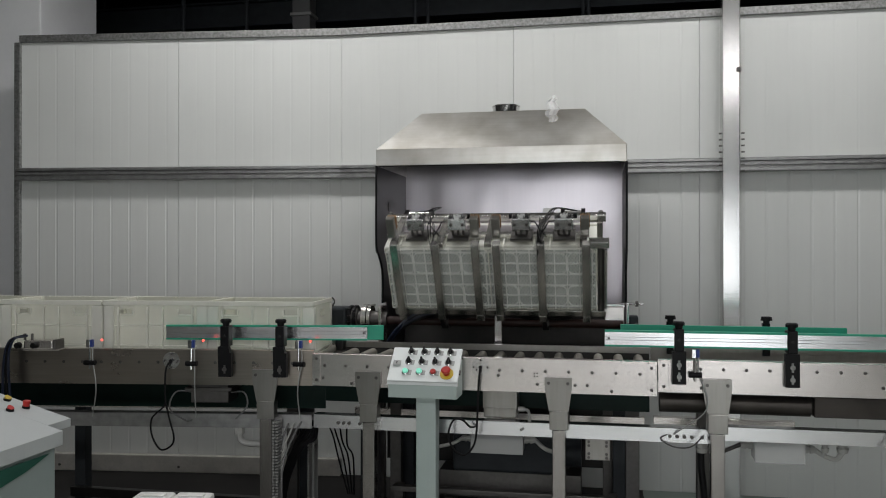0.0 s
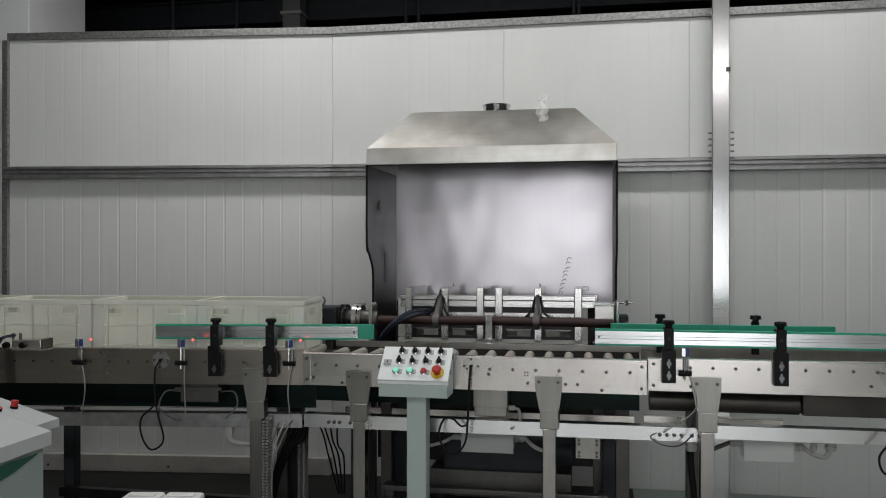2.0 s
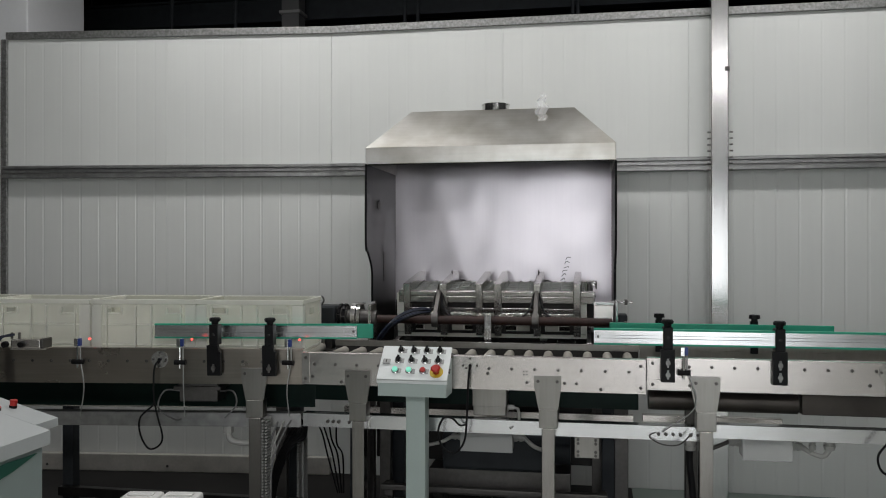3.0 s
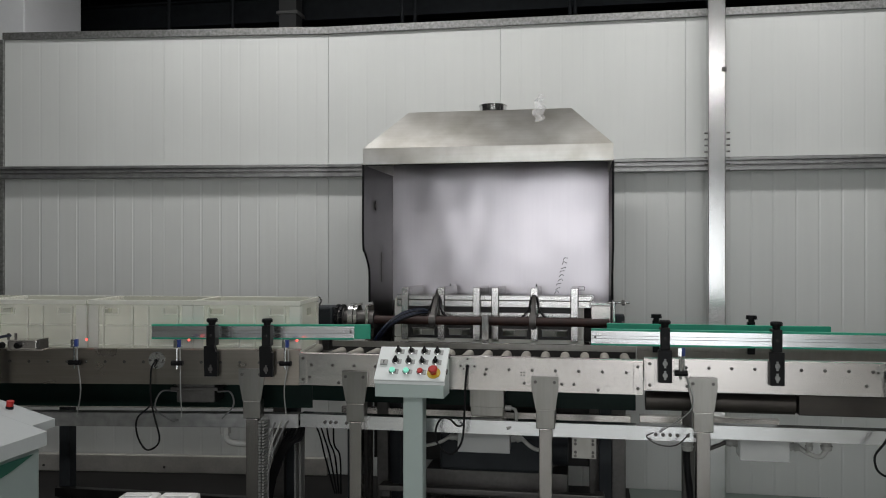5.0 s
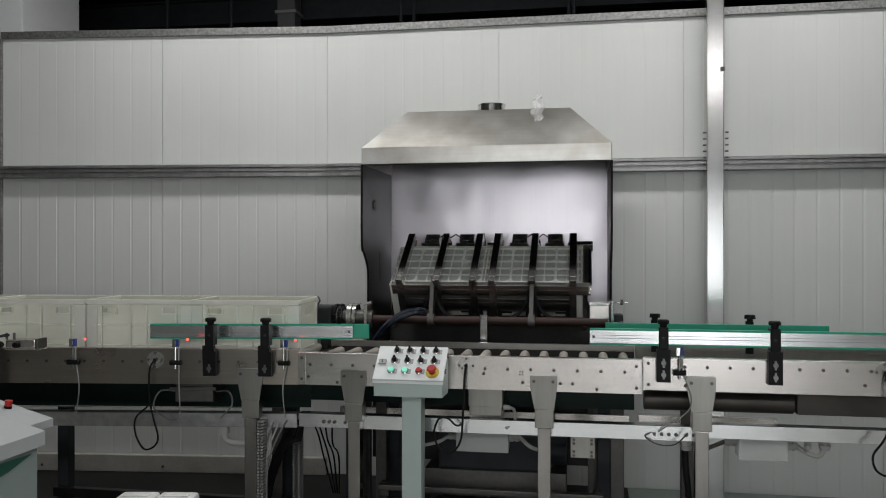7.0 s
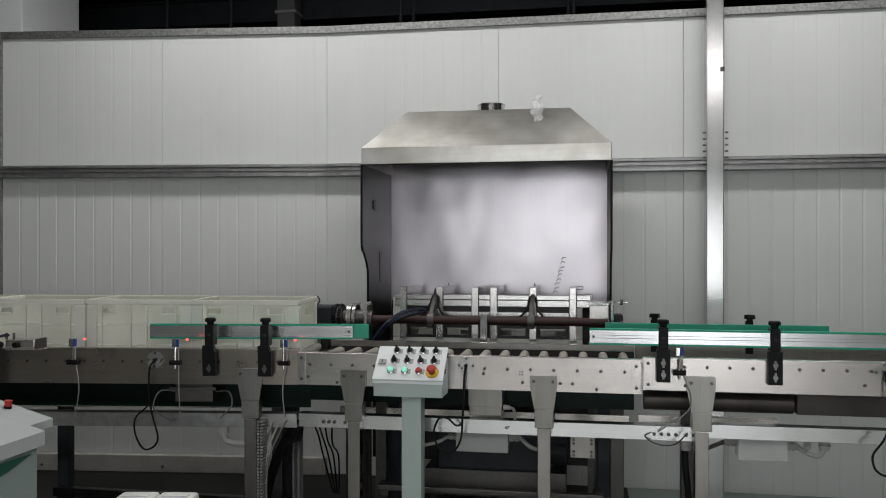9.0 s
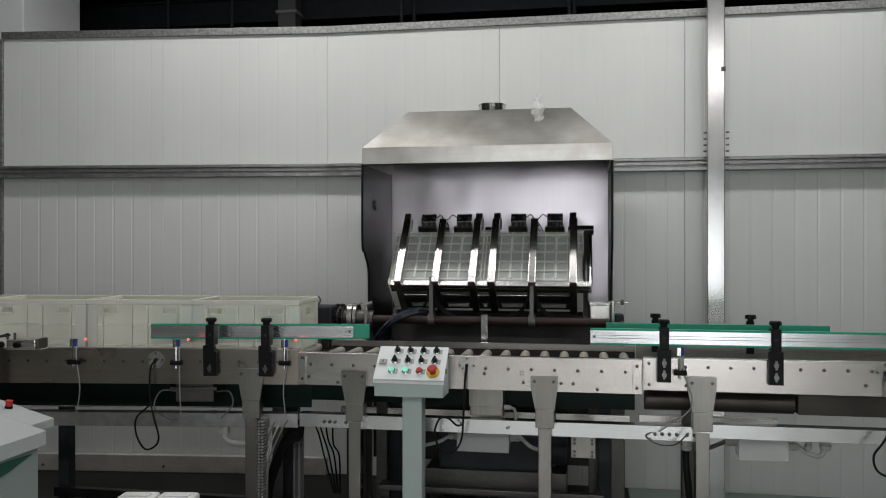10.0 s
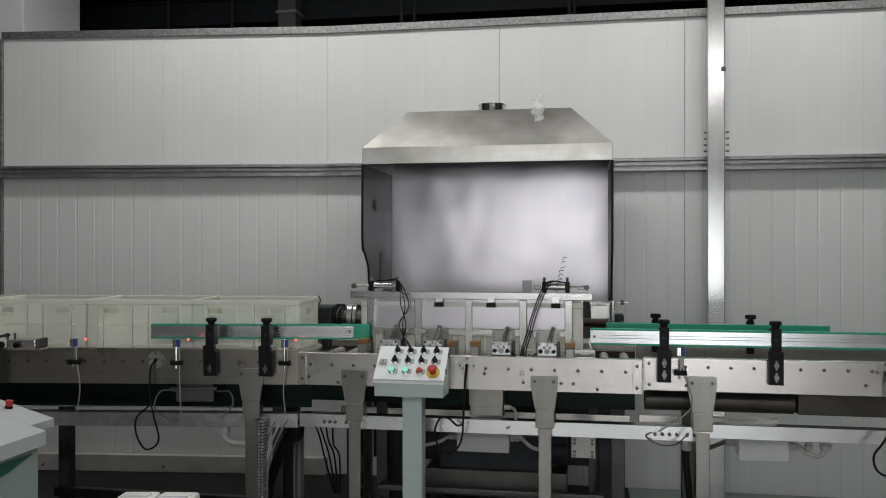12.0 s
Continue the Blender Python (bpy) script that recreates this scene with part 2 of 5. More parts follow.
# ---- setting ----
# bare floor is near-black in place of the shadow below the machines
part("floor", box(B(), -9, 8, -5, 13, -0.1, 0), FLOOR)
tagged(part("floor_coating", box(B(), -9, 8, -5, 3.2, 0.0, 0.004), FLOOR_GREEN), "pale green glossy epoxy floor coating", "floor", kind="structure")
tagged(bpy.data.objects["floor"], "factory floor, near-black for the shade under the machines", "floor", kind="structure")
tagged(part("floor_coating_east", box(B(), 0.3, 8, 3.2005, 5.99, 0.0, 0.004), FLOOR_DIM), "green epoxy floor coating in a dimmed tone", "floor", kind="structure")

WALL_TOP, GIRT_Z0, GIRT_Z1, WY = 3.33, 2.245, 2.34, 6.0
BEND_W = pose(-1.923, WY, 0, 0, 0, 6.0)
STRAIGHT = pose(-1.923, WY, 0)


def ribbed_panel(w, z0, z1, deep):
    """A sandwich panel with shallow pressed grooves and a rebated edge."""
    pts, x, pitch = [(0.0012, 0.05), (0.0012, 0.003)], 0.004, 0.148
    k = 1
    while k * pitch < w - 0.03:
        c = k * pitch
        for dx, dy in ((-0.010, 0.003), (-0.004, 0.003 + deep), (0.004, 0.003 + deep), (0.010, 0.003)):
            pts.append((c + dx, dy))
        k += 1
    pts += [(w - 0.0012, 0.003), (w - 0.0012, 0.05)]
    return prism(B(), pts, "z", z0, z1)


wall = thing("wall_north", pose(-1.923, WY, 0), "white insulated sandwich panel partition wall with vertical ribs", "wall", kind="structure")
for M, x0, w, n in ((BEND_W, -2.56, 1.28, 2), (STRAIGHT, 0.0, 1.306, 4)):
    rows_ = ((0.0, GIRT_Z0 + 0.03), (GIRT_Z0 + 0.03, WALL_TOP))
    for z0, z1 in rows_:
        first = part("panel", ribbed_panel(w, z0, z1, 0.0016 if z0 < 1 else 0.0006), PANEL, wall, local=True)
        for k in range(n):
            mm = ORIGIN[wall].inverted() @ M @ pose(x0 + k * w, 0, 0)
            if k == 0:
                first.matrix_basis = mm
            else:
                again(first, mm, wall)
for M, a, b, tag in ((BEND_W, -2.56, 0.0, "west"), (STRAIGHT, 0.0, 5.2, "east")):
    g = thing("trim", M, "galvanised steel channel running along the panel wall", "wall rail", kind="structure")
    bm = B()
    prism(bm, [(-0.004, GIRT_Z0), (-0.070, GIRT_Z0), (-0.075, GIRT_Z0 + 0.004), (-0.075, GIRT_Z0 + 0.026), (-0.050, GIRT_Z0 + 0.029), (-0.048, GIRT_Z0 + 0.040),
               (-0.066, GIRT_Z0 + 0.043), (-0.066, GIRT_Z0 + 0.058), (-0.046, GIRT_Z0 + 0.061), (-0.046, GIRT_Z1 - 0.026), (-0.075, GIRT_Z1 - 0.022), (-0.075, GIRT_Z1 - 0.005),
               (-0.068, GIRT_Z1), (-0.004, GIRT_Z1)], "x", a, b)
    part("channel", bm, GALV_DULL, g, local=True)
    c = thing("trim", M, "galvanised capping strip on the wall's top edge", "wall cap", kind="structure")
    bm = B()
    box(bm, a, b, -0.02, 0.07, WALL_TOP, WALL_TOP + 0.055, 0.004)
    part("capping", bm, GALV, c, local=True)
    s = thing("trim", M, "pale concrete kerb at the foot of the wall", "baseboard", kind="structure")
    if tag == "east":
        bpy.data.objects.remove(s)
        continue
    part("kerb", box(B(), a, b, -0.06, -0.004, 0, 0.130, 0.006), KERB, s, local=True)
    for bx in (-2.42, -2.2, -1.25, -0.45):
        part("bolt", cyl(B(), (bx, -0.06, 0.045), (bx, -0.066, 0.045), 0.010, seg=10), STEEL_DARK, s, local=True)
e = thing("trim", BEND_W, "galvanised corner strip on the wall's end", "corner trim", kind="structure")
part("strip", box(B(), -2.60, -2.55, -0.02, 0.07, 0, WALL_TOP, 0.004), GALV, e, local=True)

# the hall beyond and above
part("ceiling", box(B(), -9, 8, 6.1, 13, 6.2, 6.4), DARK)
tagged(bpy.data.objects["ceiling"], "factory ceiling coloured near-black to read as unlit", "ceiling", kind="structure")
part("ceiling_near", box(B(), -9, 8, -5, 6.1, 5.0, 5.1), CEIL)
tagged(bpy.data.objects["ceiling_near"], "pale panel ceiling over the packing area", "ceiling", kind="structure")
# unseen filler closing the step between the two ceilings
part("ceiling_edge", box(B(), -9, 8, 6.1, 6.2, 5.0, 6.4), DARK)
tagged(bpy.data.objects["ceiling_edge"], "unseen near-black filler where the pale ceiling ends", "ceiling", kind="structure")
# far wall near-black to look unlit; unseen others dark to cut bounce light
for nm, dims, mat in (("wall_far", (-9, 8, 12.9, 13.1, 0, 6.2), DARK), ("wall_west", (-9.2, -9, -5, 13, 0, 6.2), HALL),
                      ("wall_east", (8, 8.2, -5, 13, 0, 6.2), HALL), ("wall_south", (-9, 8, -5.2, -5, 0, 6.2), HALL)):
    tagged(part(nm, box(B(), *dims), mat), "factory hall wall in a darkened tone", "wall", kind="structure")
tagged(part("column", box(B(), -6.6, -4.58, 6.12, 6.9, 0, 6.2, 0.01), WHITE_WALL), "white plastered building column behind the partition", "column", kind="structure")


def roof_beam(y, z, h, x0, x1, mat):
    t = thing("roof_beam", pose((x0 + x1) / 2, y, z), "dark painted steel roof beam", "beam", "roof beams")
    bm = B()
    box(bm, x0, x1, y - 0.08, y + 0.08, z + h - 0.015, z + h)
    box(bm, x0, x1, y - 0.08, y + 0.08, z, z + 0.015)
    part("flange", bm, mat, t)
    part("web", box(B(), x0, x1, y - 0.006, y + 0.006, z + 0.015, z + h - 0.015), mat, t)


roof_beam(8.5, 4.15, 0.28, -8.5, 7.5, MOTOR)
roof_beam(10.5, 4.3, 0.30, -8.5, 7.5, MOTOR)
for px in (-4.30, -3.59, -1.80, -1.67, -0.15, -0.10):
    t = thing("hanger_rod", pose(px, 8.0, 3.4), "thin dark vertical hanger post", "hanger", "hanger rods")
    part("rod", cyl(B(), (px, 8.0, 3.0), (px, 8.0, 6.2), 0.02), MOTOR, t)

duct = thing("roof_duct", pose(-3.06, 8.2, 3.0), "dull grey square duct rising through the dark hall", "duct")
part("shaft", box(B(), -3.15, -2.96, 8.15, 8.34, 0, 6.2, 0.004), HALL, duct)
for dz in (3.6, 4.15, 4.7):
    part("flange", box(B(), -3.17, -2.94, 8.13, 8.36, dz, dz + 0.03, 0.003), DUCT, duct)
pipe = thing("roof_pipe", pose(-2.4, 9.2, 4.52), "brown painted service pipe under the dark roof", "pipe")
part("pipe", cyl(B(), (-7, 9.2, 4.50), (5, 9.2, 4.62), 0.10, seg=20), RUST, pipe, smooth=True)
for px in (-6, -2, 3):
    part("hanger", cyl(B(), (px, 9.2, 4.6), (px, 9.2, 6.21), 0.012, seg=8), MOTOR, pipe)
for px, pw in ((-2.48, 0.06), (-1.90, 0.08)):
    t = thing("strip_lamp", pose(px, 9.0, 4.28), "small distant strip lamp in the dark hall", "lamp", "strip lamps")
    part("housing", box(B(), px - pw - 0.02, px + pw + 0.02, 8.98, 9.04, 4.30, 4.34, 0.004), MOTOR, t)
    part("hanger", cyl(B(), (px, 9.01, 4.34), (px, 9.01, 6.21), 0.008, seg=8), MOTOR, t)
    part("tube", cyl(B(), (px - pw, 9.0, 4.285), (px + pw, 9.0, 4.285), 0.013, seg=10), TUBE, t)
for lx, ly, lz, lw in LAMPS:
    t = thing("ceiling_light", pose(lx, ly, lz), "long white linear ceiling light", "ceiling light", "ceiling lights")
    bm = B()
    box(bm, lx - 1.2, lx + 1.2, ly - 0.13, ly + 0.13, lz, lz + 0.06, 0.01)
    part("housing", bm, PAINT_LIGHT, t)
    part("diffuser", box(B(), lx - 1.18, lx + 1.18, ly - 0.11, ly + 0.11, lz - 0.012, lz - 0.002), TUBE, t)
    for dx in (-0.9, 0.9):
        part("wire", cyl(B(), (lx + dx, ly, lz + 0.06), (lx + dx, ly, 5.0), 0.004, seg=6), MOTOR, t)

# daylight openings in the wall behind the viewpoint
for i, (wx, ww, z0, z1) in enumerate(OPENINGS):
    t = thing("window_1" if i == 0 else "door_1", pose(wx, -4.98, z0), ("wide bright factory window", "open loading door with daylight")[i], ("window", "door")[i], kind="structure")
    h = ww / 2
    part("pane", box(B(), wx - h, wx + h, -4.98, -4.97, z0, z1), SKY_PANE, t)
    bm = B()
    for a_, b_, c_, d_ in ((-h - 0.05, -h, z0 - 0.05, z1 + 0.05), (h, h + 0.05, z0 - 0.05, z1 + 0.05), (-h, h, z0 - 0.05, z0), (-h, h, z1, z1 + 0.05)):
        box(bm, wx + a_, wx + b_, -4.99, -4.94, c_, d_)
    part("window_frame", bm, PAINT_LIGHT, t)

# ---- steel post with clamps ----
post = thing("steel_post", pose(0.875, 5.86, 0), "bright stainless square post clamped to the wall rail", "post")
part("column", box(B(), 0.815, 0.93, 5.80, 5.91, 0, 5.0, 0.006), POST_STEEL, post)
for i in range(7):
    z = 2.235 + i * 0.042
    for s, x in ((-1, 0.812), (1, 0.933)):
        part("stud", cyl(B(), (x, 5.79, z), (x + s * 0.022, 5.79, z), 0.006, seg=8), STEEL_DARK, post)
part("bolt_tab", box(B(), 0.905, 0.935, 5.785, 5.80, 2.90, 2.93, 0.003), STEEL_DARK, post)

# ---- extraction hood ----
HX0, HX1, HF, HB = -1.377, 0.16, 5.0, 5.8
hood = thing("extraction_hood", pose(-0.61, 5.4, 0), "brushed stainless extraction hood open to the front", "hood")
bm = B()
b0 = [(HX0, HF), (HX1, HF), (HX1, HB), (HX0, HB)]
t0 = [(-1.145, 5.28), (-0.09, 5.28), (-0.09, 5.62), (-1.145, 5.62)]
lo = [bm.verts.new((x, y, 2.334)) for x, y in b0]
hi = [bm.verts.new((x, y, 2.597)) for x, y in t0]
bm.faces.new(hi)
for i in range(4):
    bm.faces.new((lo[i], lo[(i + 1) % 4], hi[(i + 1) % 4], hi[i]))
part("canopy", bm, HOOD_STEEL, hood, "sloping stainless canopy")
bm = B()
box(bm, HX0, HX1, HF - 0.003, HF + 0.012, 2.23, 2.335, 0.003)
box(bm, HX0 - 0.002, HX0 + 0.012, HF + 0.012, HB, 2.23, 2.335)
box(bm, HX1 - 0.012, HX1 + 0.002, HF + 0.012, HB, 2.23, 2.335)
part("band", bm, HOOD_STEEL, hood, "stainless front band")
bm = B()
NX, NZ = 56, 48
grid_ = [[bm.verts.new((HX0 + 0.005 + (HX1 - HX0 - 0.01) * i / NX, HB - 0.006 + 0.0042 * (noise.noise((i * 0.085, 0.3, k * 0.085)) + 0.3 * noise.noise((i * 0.21, 7.3, k * 0.16))), 0.95 + 1.384 * k / NZ))
          for i in range(NX + 1)] for k in range(NZ + 1)]
for k in range(NZ):
    for i in range(NX):
        bm.faces.new((grid_[k][i], grid_[k][i + 1], grid_[k + 1][i + 1], grid_[k + 1][i]))
part("back_panel", bm, HOOD_INNER, hood, "shiny slightly dented stainless back sheet", smooth=True)
# added liner: paints the canopy's inner shade, mirrored by the back sheet's top
liner = B()
lo = [liner.verts.new((x, y, 2.330)) for x, y in ((HX0 + 0.013, HF + 0.016), (HX1 - 0.013, HF + 0.016), (HX1 - 0.013, HB - 0.012), (HX0 + 0.013, HB - 0.012))]
hi = [liner.verts.new((x, y, 2.588)) for x, y in ((-1.135, 5.29), (-0.10, 5.29), (-0.10, 5.61), (-1.135, 5.61))]
liner.faces.new(hi)
for i in range(4):
    liner.faces.new((lo[i], lo[(i + 1) % 4], hi[(i + 1) % 4], hi[i]))
box(liner, HX0 + 0.013, HX1 - 0.013, HF + 0.0125, HF + 0.0155, 2.226, 2.3295)
part("liner", liner, BLACK_STEEL, hood, "near-black liner for the shade inside the canopy")
part("back_frame", box(B(), HX0, HX1, HB + 0.012, HB + 0.03, 0.95, 2.335), STEEL_DARK, hood)
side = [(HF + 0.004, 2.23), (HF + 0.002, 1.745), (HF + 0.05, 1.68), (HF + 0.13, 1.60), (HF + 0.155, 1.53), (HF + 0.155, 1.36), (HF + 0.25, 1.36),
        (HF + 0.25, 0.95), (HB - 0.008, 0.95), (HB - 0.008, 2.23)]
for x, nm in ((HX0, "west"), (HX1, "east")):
    part("side_panel", prism(B(), side, "x", x - 0.004, x + 0.004), HOOD_CHEEK_SHADE, hood, "stainless cheek plate with a stepped edge, darkened as if shaded")
    bm = B()
    tube(bm, [(x, y, z) for y, z in side[:6]], 0.007, 8, 4)
    part("edge_seal", bm, RUBBER, hood, "black rubber edge seal", smooth=True)
part("plug", cyl(B(), (HX0 + 0.004, 5.30, 1.99), (HX0 + 0.010, 5.30, 1.99), 0.03, seg=20), STEEL_DARK, hood)
part("cover_strip", box(B(), HX0 + 0.0042, HX0 + 0.008, 5.44, 5.50, 1.48, 1.68), STEEL_DARK, hood)
part("collar", cyl(cyl(B(), (-0.605, 5.42, 2.59), (-0.605, 5.42, 2.645), 0.089, seg=40), (-0.605, 5.42, 2.645), (-0.605, 5.42, 2.652), 0.094, seg=40), STEEL_BRIGHT, hood, "short round duct collar", smooth=True)
# chute and apron near-black for the shade behind the shaft
part("chute", prism(B(), [(HB - 0.012, 1.335), (HB - 0.016, 1.335), (5.66, 0.80), (5.22, 0.60), (5.22, 0.59), (5.67, 0.79)], "x", HX0 + 0.01, HX1 - 0.01), BLACK_STEEL, hood, "steel chute below the back sheet, coloured dark for shade")
part("apron", box(B(), HX0 + 0.02, HX1 - 0.02, 5.20, 5.21, 0.35, 1.06), BLACK_STEEL, hood, "steel apron, coloured dark for shade")

# ---- conveyors ----
CY, CB = 4.20, 4.83
BEND_C = pose(-1.535, CY, 0, 0, 0, 7.5)


def screw_mesh():
    bm = B()
    cyl(bm, (0, 0, 0), (0, -0.002, 0), 0.0082, seg=12)
    cyl(bm, (0, -0.002, 0), (0, -0.008, 0), 0.0062, 0.0048, seg=10)
    return bm


def conveyor(label, M, x0, x1, z0, z1, roller_top, bolts, bolt_z, pitch, first, plates, steel=STEEL_PLATE, board=ROLLER_GAP):
    """A roller conveyor: two side plates, a row of rollers, screw heads. Coordinates from the origin M; y = 0 is the front plate's face."""
    c = thing("roller_conveyor", M, label, "conveyor", "conveyors")
    bm = B()
    prism(bm, [(0, z0), (0, z1 - 0.004), (0.004, z1), (0.045, z1), (0.045, z1 - 0.004), (0.006, z1 - 0.004), (0.006, z0 + 0.004), (0.03, z0 + 0.004), (0.03, z0)], "x", x0, x1)
    part("side_plate", bm, steel, c, "brushed stainless side channel", local=True)
    bm = B()
    w = CB - CY
    prism(bm, [(w, z0), (w, z1), (w - 0.035, z1), (w - 0.035, z1 - 0.004), (w - 0.006, z1 - 0.004), (w - 0.006, z0)], "x", x0, x1)
    part("side_plate", bm, steel, c, local=True)
    part("inner_lip", box(B(), x0, x1, w - 0.041, w - 0.0355, z1 - 0.034, z1, 0.001), BRACKET, c, "dull steel inner lip", local=True)
    # added board; its default dark colour paints the shade between the rollers
    part("inner_board", box(B(), x0 + 0.002, x1 - 0.002, w - 0.0345, w - 0.03, z0 + 0.002, z1 - 0.005), board, c, "added inner board behind the rollers", local=True)
    bm = B()
    cyl(bm, (0, 0.012, 0), (0, w - 0.012, 0), 0.026, seg=14)
    cyl(bm, (0, 0.004, 0), (0, w - 0.004, 0), 0.007, seg=8)
    base = part("roller", bm, ROLLER, c, "worn grey-brown roller", local=True, smooth=True)
    n = int((x1 - x0 - first) / pitch)
    for k in range(n + 1):
        m = pose(x0 + first + k * pitch, 0, roller_top - 0.026)
        if k == 0:
            base.matrix_basis = m
        else:
            again(base, m, c)
    s = part("screw", screw_mesh(), STEEL_DARK, c, "dull round screw head", local=True)
    s.matrix_basis = pose(bolts[0], 0, bolt_z)
    for bx in bolts[1:]:
        again(s, pose(bx, 0, bolt_z), c)
    for px0, px1, pz0, pz1 in plates:
        part("splice_plate", box(B(), px0, px1, -0.005, -0.0005, pz0, pz1, 0.001), STEEL_PLATE, c, local=True)
        for sx, sz in ((0.5, 0.15), (0.5, 0.85)):
            again(s, pose(px0 + (px1 - px0) * sx, -0.005, pz0 + (pz1 - pz0) * sz), c)
    return c, s


mid, screw = conveyor("stainless roller conveyor under the tipping frame", pose(-1.51, CY, 0), 0, 1.79, 0.978, 1.15, 1.112,
                      [0.07 + 0.117 * k for k in range(15)], 1.086, 0.111, 0.06, [(0.004, 0.045, 0.985, 1.145), (1.742, 1.786, 0.985, 1.14)])
for bx, bz in ((0.06, 1.02), (0.22, 0.995), (1.0, 1.06), (1.33, 1.02), (1.39, 1.02), (1.45, 1.02), (1.20, 1.02), (1.57, 0.995)):
    again(screw, pose(bx, 0, bz), mid)
for bx, bz in ((1.185, 1.075), (1.20, 1.075), (1.185, 1.06), (1.20, 1.06)):
    again(screw, pose(bx, 0, bz), mid).scale = (0.5, 1, 0.5)
right, screw_r = conveyor("long stainless outfeed roller conveyor", pose(0.285, CY, 0), 0, 2.6, 1.0, 1.162, 1.092,
                          [0.095 + 0.107 * k for k in range(20)], 1.118, 0.111, 0.06, [(0.004, 0.05, 1.006, 1.156)], board=BRACKET)
for bx, bz in ((0.30, 1.035), (0.205, 1.026), (1.03, 1.05)):
    again(screw_r, pose(bx, 0, bz), right)
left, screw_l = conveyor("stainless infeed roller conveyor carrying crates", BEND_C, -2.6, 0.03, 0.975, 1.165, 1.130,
                         [-2.5 + 0.105 * k for k in range(24)], 1.095, 0.111, 0.06, [], steel=STEEL_PLATE_DIM)
for t_, a, b in ((mid, -1.50, 0.27), (right, 0.295, 2.85)):
    part("belt_deck", box(B(), a, b, CY + 0.008, CB - 0.008, 1.020, 1.026), BELT, t_, "dark green belt below the rollers")
part("belt_deck", box(B(), -2.58, 0.0, 0.008, 0.62, 1.040, 1.046), BELT, left, local=True)
# belts and pans slung under the conveyors
part("return_belt", box(B(), -1.53, 0.26, CY + 0.28, CY + 0.29, 0.845, 0.97), BELT, mid, "dark green return belt")
part("return_belt", box(B(), -2.55, 0.04, 0.28, 0.29, 0.80, 0.970), BELT, left, "dark green return belt", local=True)
part("drum", cyl(B(), (0.30, CY + 0.14, 0.93), (1.02, CY + 0.14, 0.93), 0.052, seg=24), OILED_STEEL, right, "dull steel drum", smooth=True)
part("drip_pan", box(B(), 1.03, 2.7, CY + 0.08, CB - 0.05, 0.885, 0.985, 0.004), OILED_STEEL, right, "dull steel drip pan")
for t_, m_, a, b, z in ((mid, None, -1.45, 0.25, 0.765), (right, None, 0.30, 1.05, 0.772)):
    part("inner_rail", box(B(), a, b, CB - 0.05, CB, z - 0.05, z - 0.01, 0.002), STEEL_PLATE, t_)
part("inner_rail", box(B(), -2.5, -0.25, 0.58, 0.62, 0.735, 0.775, 0.002), STEEL_PLATE, left, local=True)


def access_disc(parent, x, z, local=False):
    y = 0 if local else CY
    part("access_disc", cyl(B(), (x, y - 0.001, z), (x, y - 0.005, z), 0.046, seg=32), STEEL, parent, "round stainless access disc", local=local, smooth=True)
    part("cable_gland", cyl(B(), (x, y - 0.005, z), (x, y - 0.018, z), 0.009, seg=12), BLACK, parent, local=local)
    for a in range(4):
        q = math.pi / 2 * a
        part("screw", cyl(B(), (x + 0.036 * math.cos(q), y - 0.005, z + 0.036 * math.sin(q)), (x + 0.036 * math.cos(q), y - 0.009, z + 0.036 * math.sin(q)), 0.006, seg=8), STEEL_DARK, parent, local=local)


access_disc(mid, -0.600, 1.10)
access_disc(right, 1.40, 1.115)
access_disc(left, -0.745, 1.105, True)


def support_leg(M, x, z_top, w=0.136):
    t = thing("support_leg", M @ pose(x, 0, 0), "stainless square conveyor leg with a flared bracket", "support leg", "conveyor legs")
    h = w / 2
    zb = z_top - 0.055
    part("bracket", prism(B(), [(-h, zb), (-h, z_top), (h, z_top), (h, zb), (0.052, zb - 0.115), (-0.046, zb - 0.115)], "y", -0.022, -0.006), BRACKET, t, "flared grey steel bracket", local=True)
    part("sleeve", box(B(), -0.044, 0.050, -0.024, 0.055, zb - 0.21, zb - 0.1155, 0.003), BRACKET, t, local=True)
    part("column", box(B(), -0.030, 0.036, -0.018, 0.045, 0, zb - 0.2105, 0.004), LEG, t, local=True)
    part("column", box(B(), -0.030, 0.036, 0.57, 0.63, 0, 0.97, 0.004), STEEL_DARK, t, local=True)
    for dx in (-0.048, 0.048):
        part("screw", cyl(B(), (dx, -0.022, z_top - 0.028), (dx, -0.030, z_top - 0.028), 0.0085, seg=10), STEEL_DARK, t, local=True)
    part("foot_plate", box(B(), -0.06, 0.066, -0.05, 0.075, 0, 0.012, 0.002), STEEL_DARK, t, local=True)
    return t


FACE = pose(0, CY, 0)
support_leg(BEND_C, -0.228, 1.063)
support_leg(FACE, -1.197, 1.060)
support_leg(FACE, -0.204, 1.060)
support_leg(FACE, 0.563, 1.072)
support_leg(FACE, 2.1, 1.072)
support_leg(BEND_C, -1.9, 1.063)


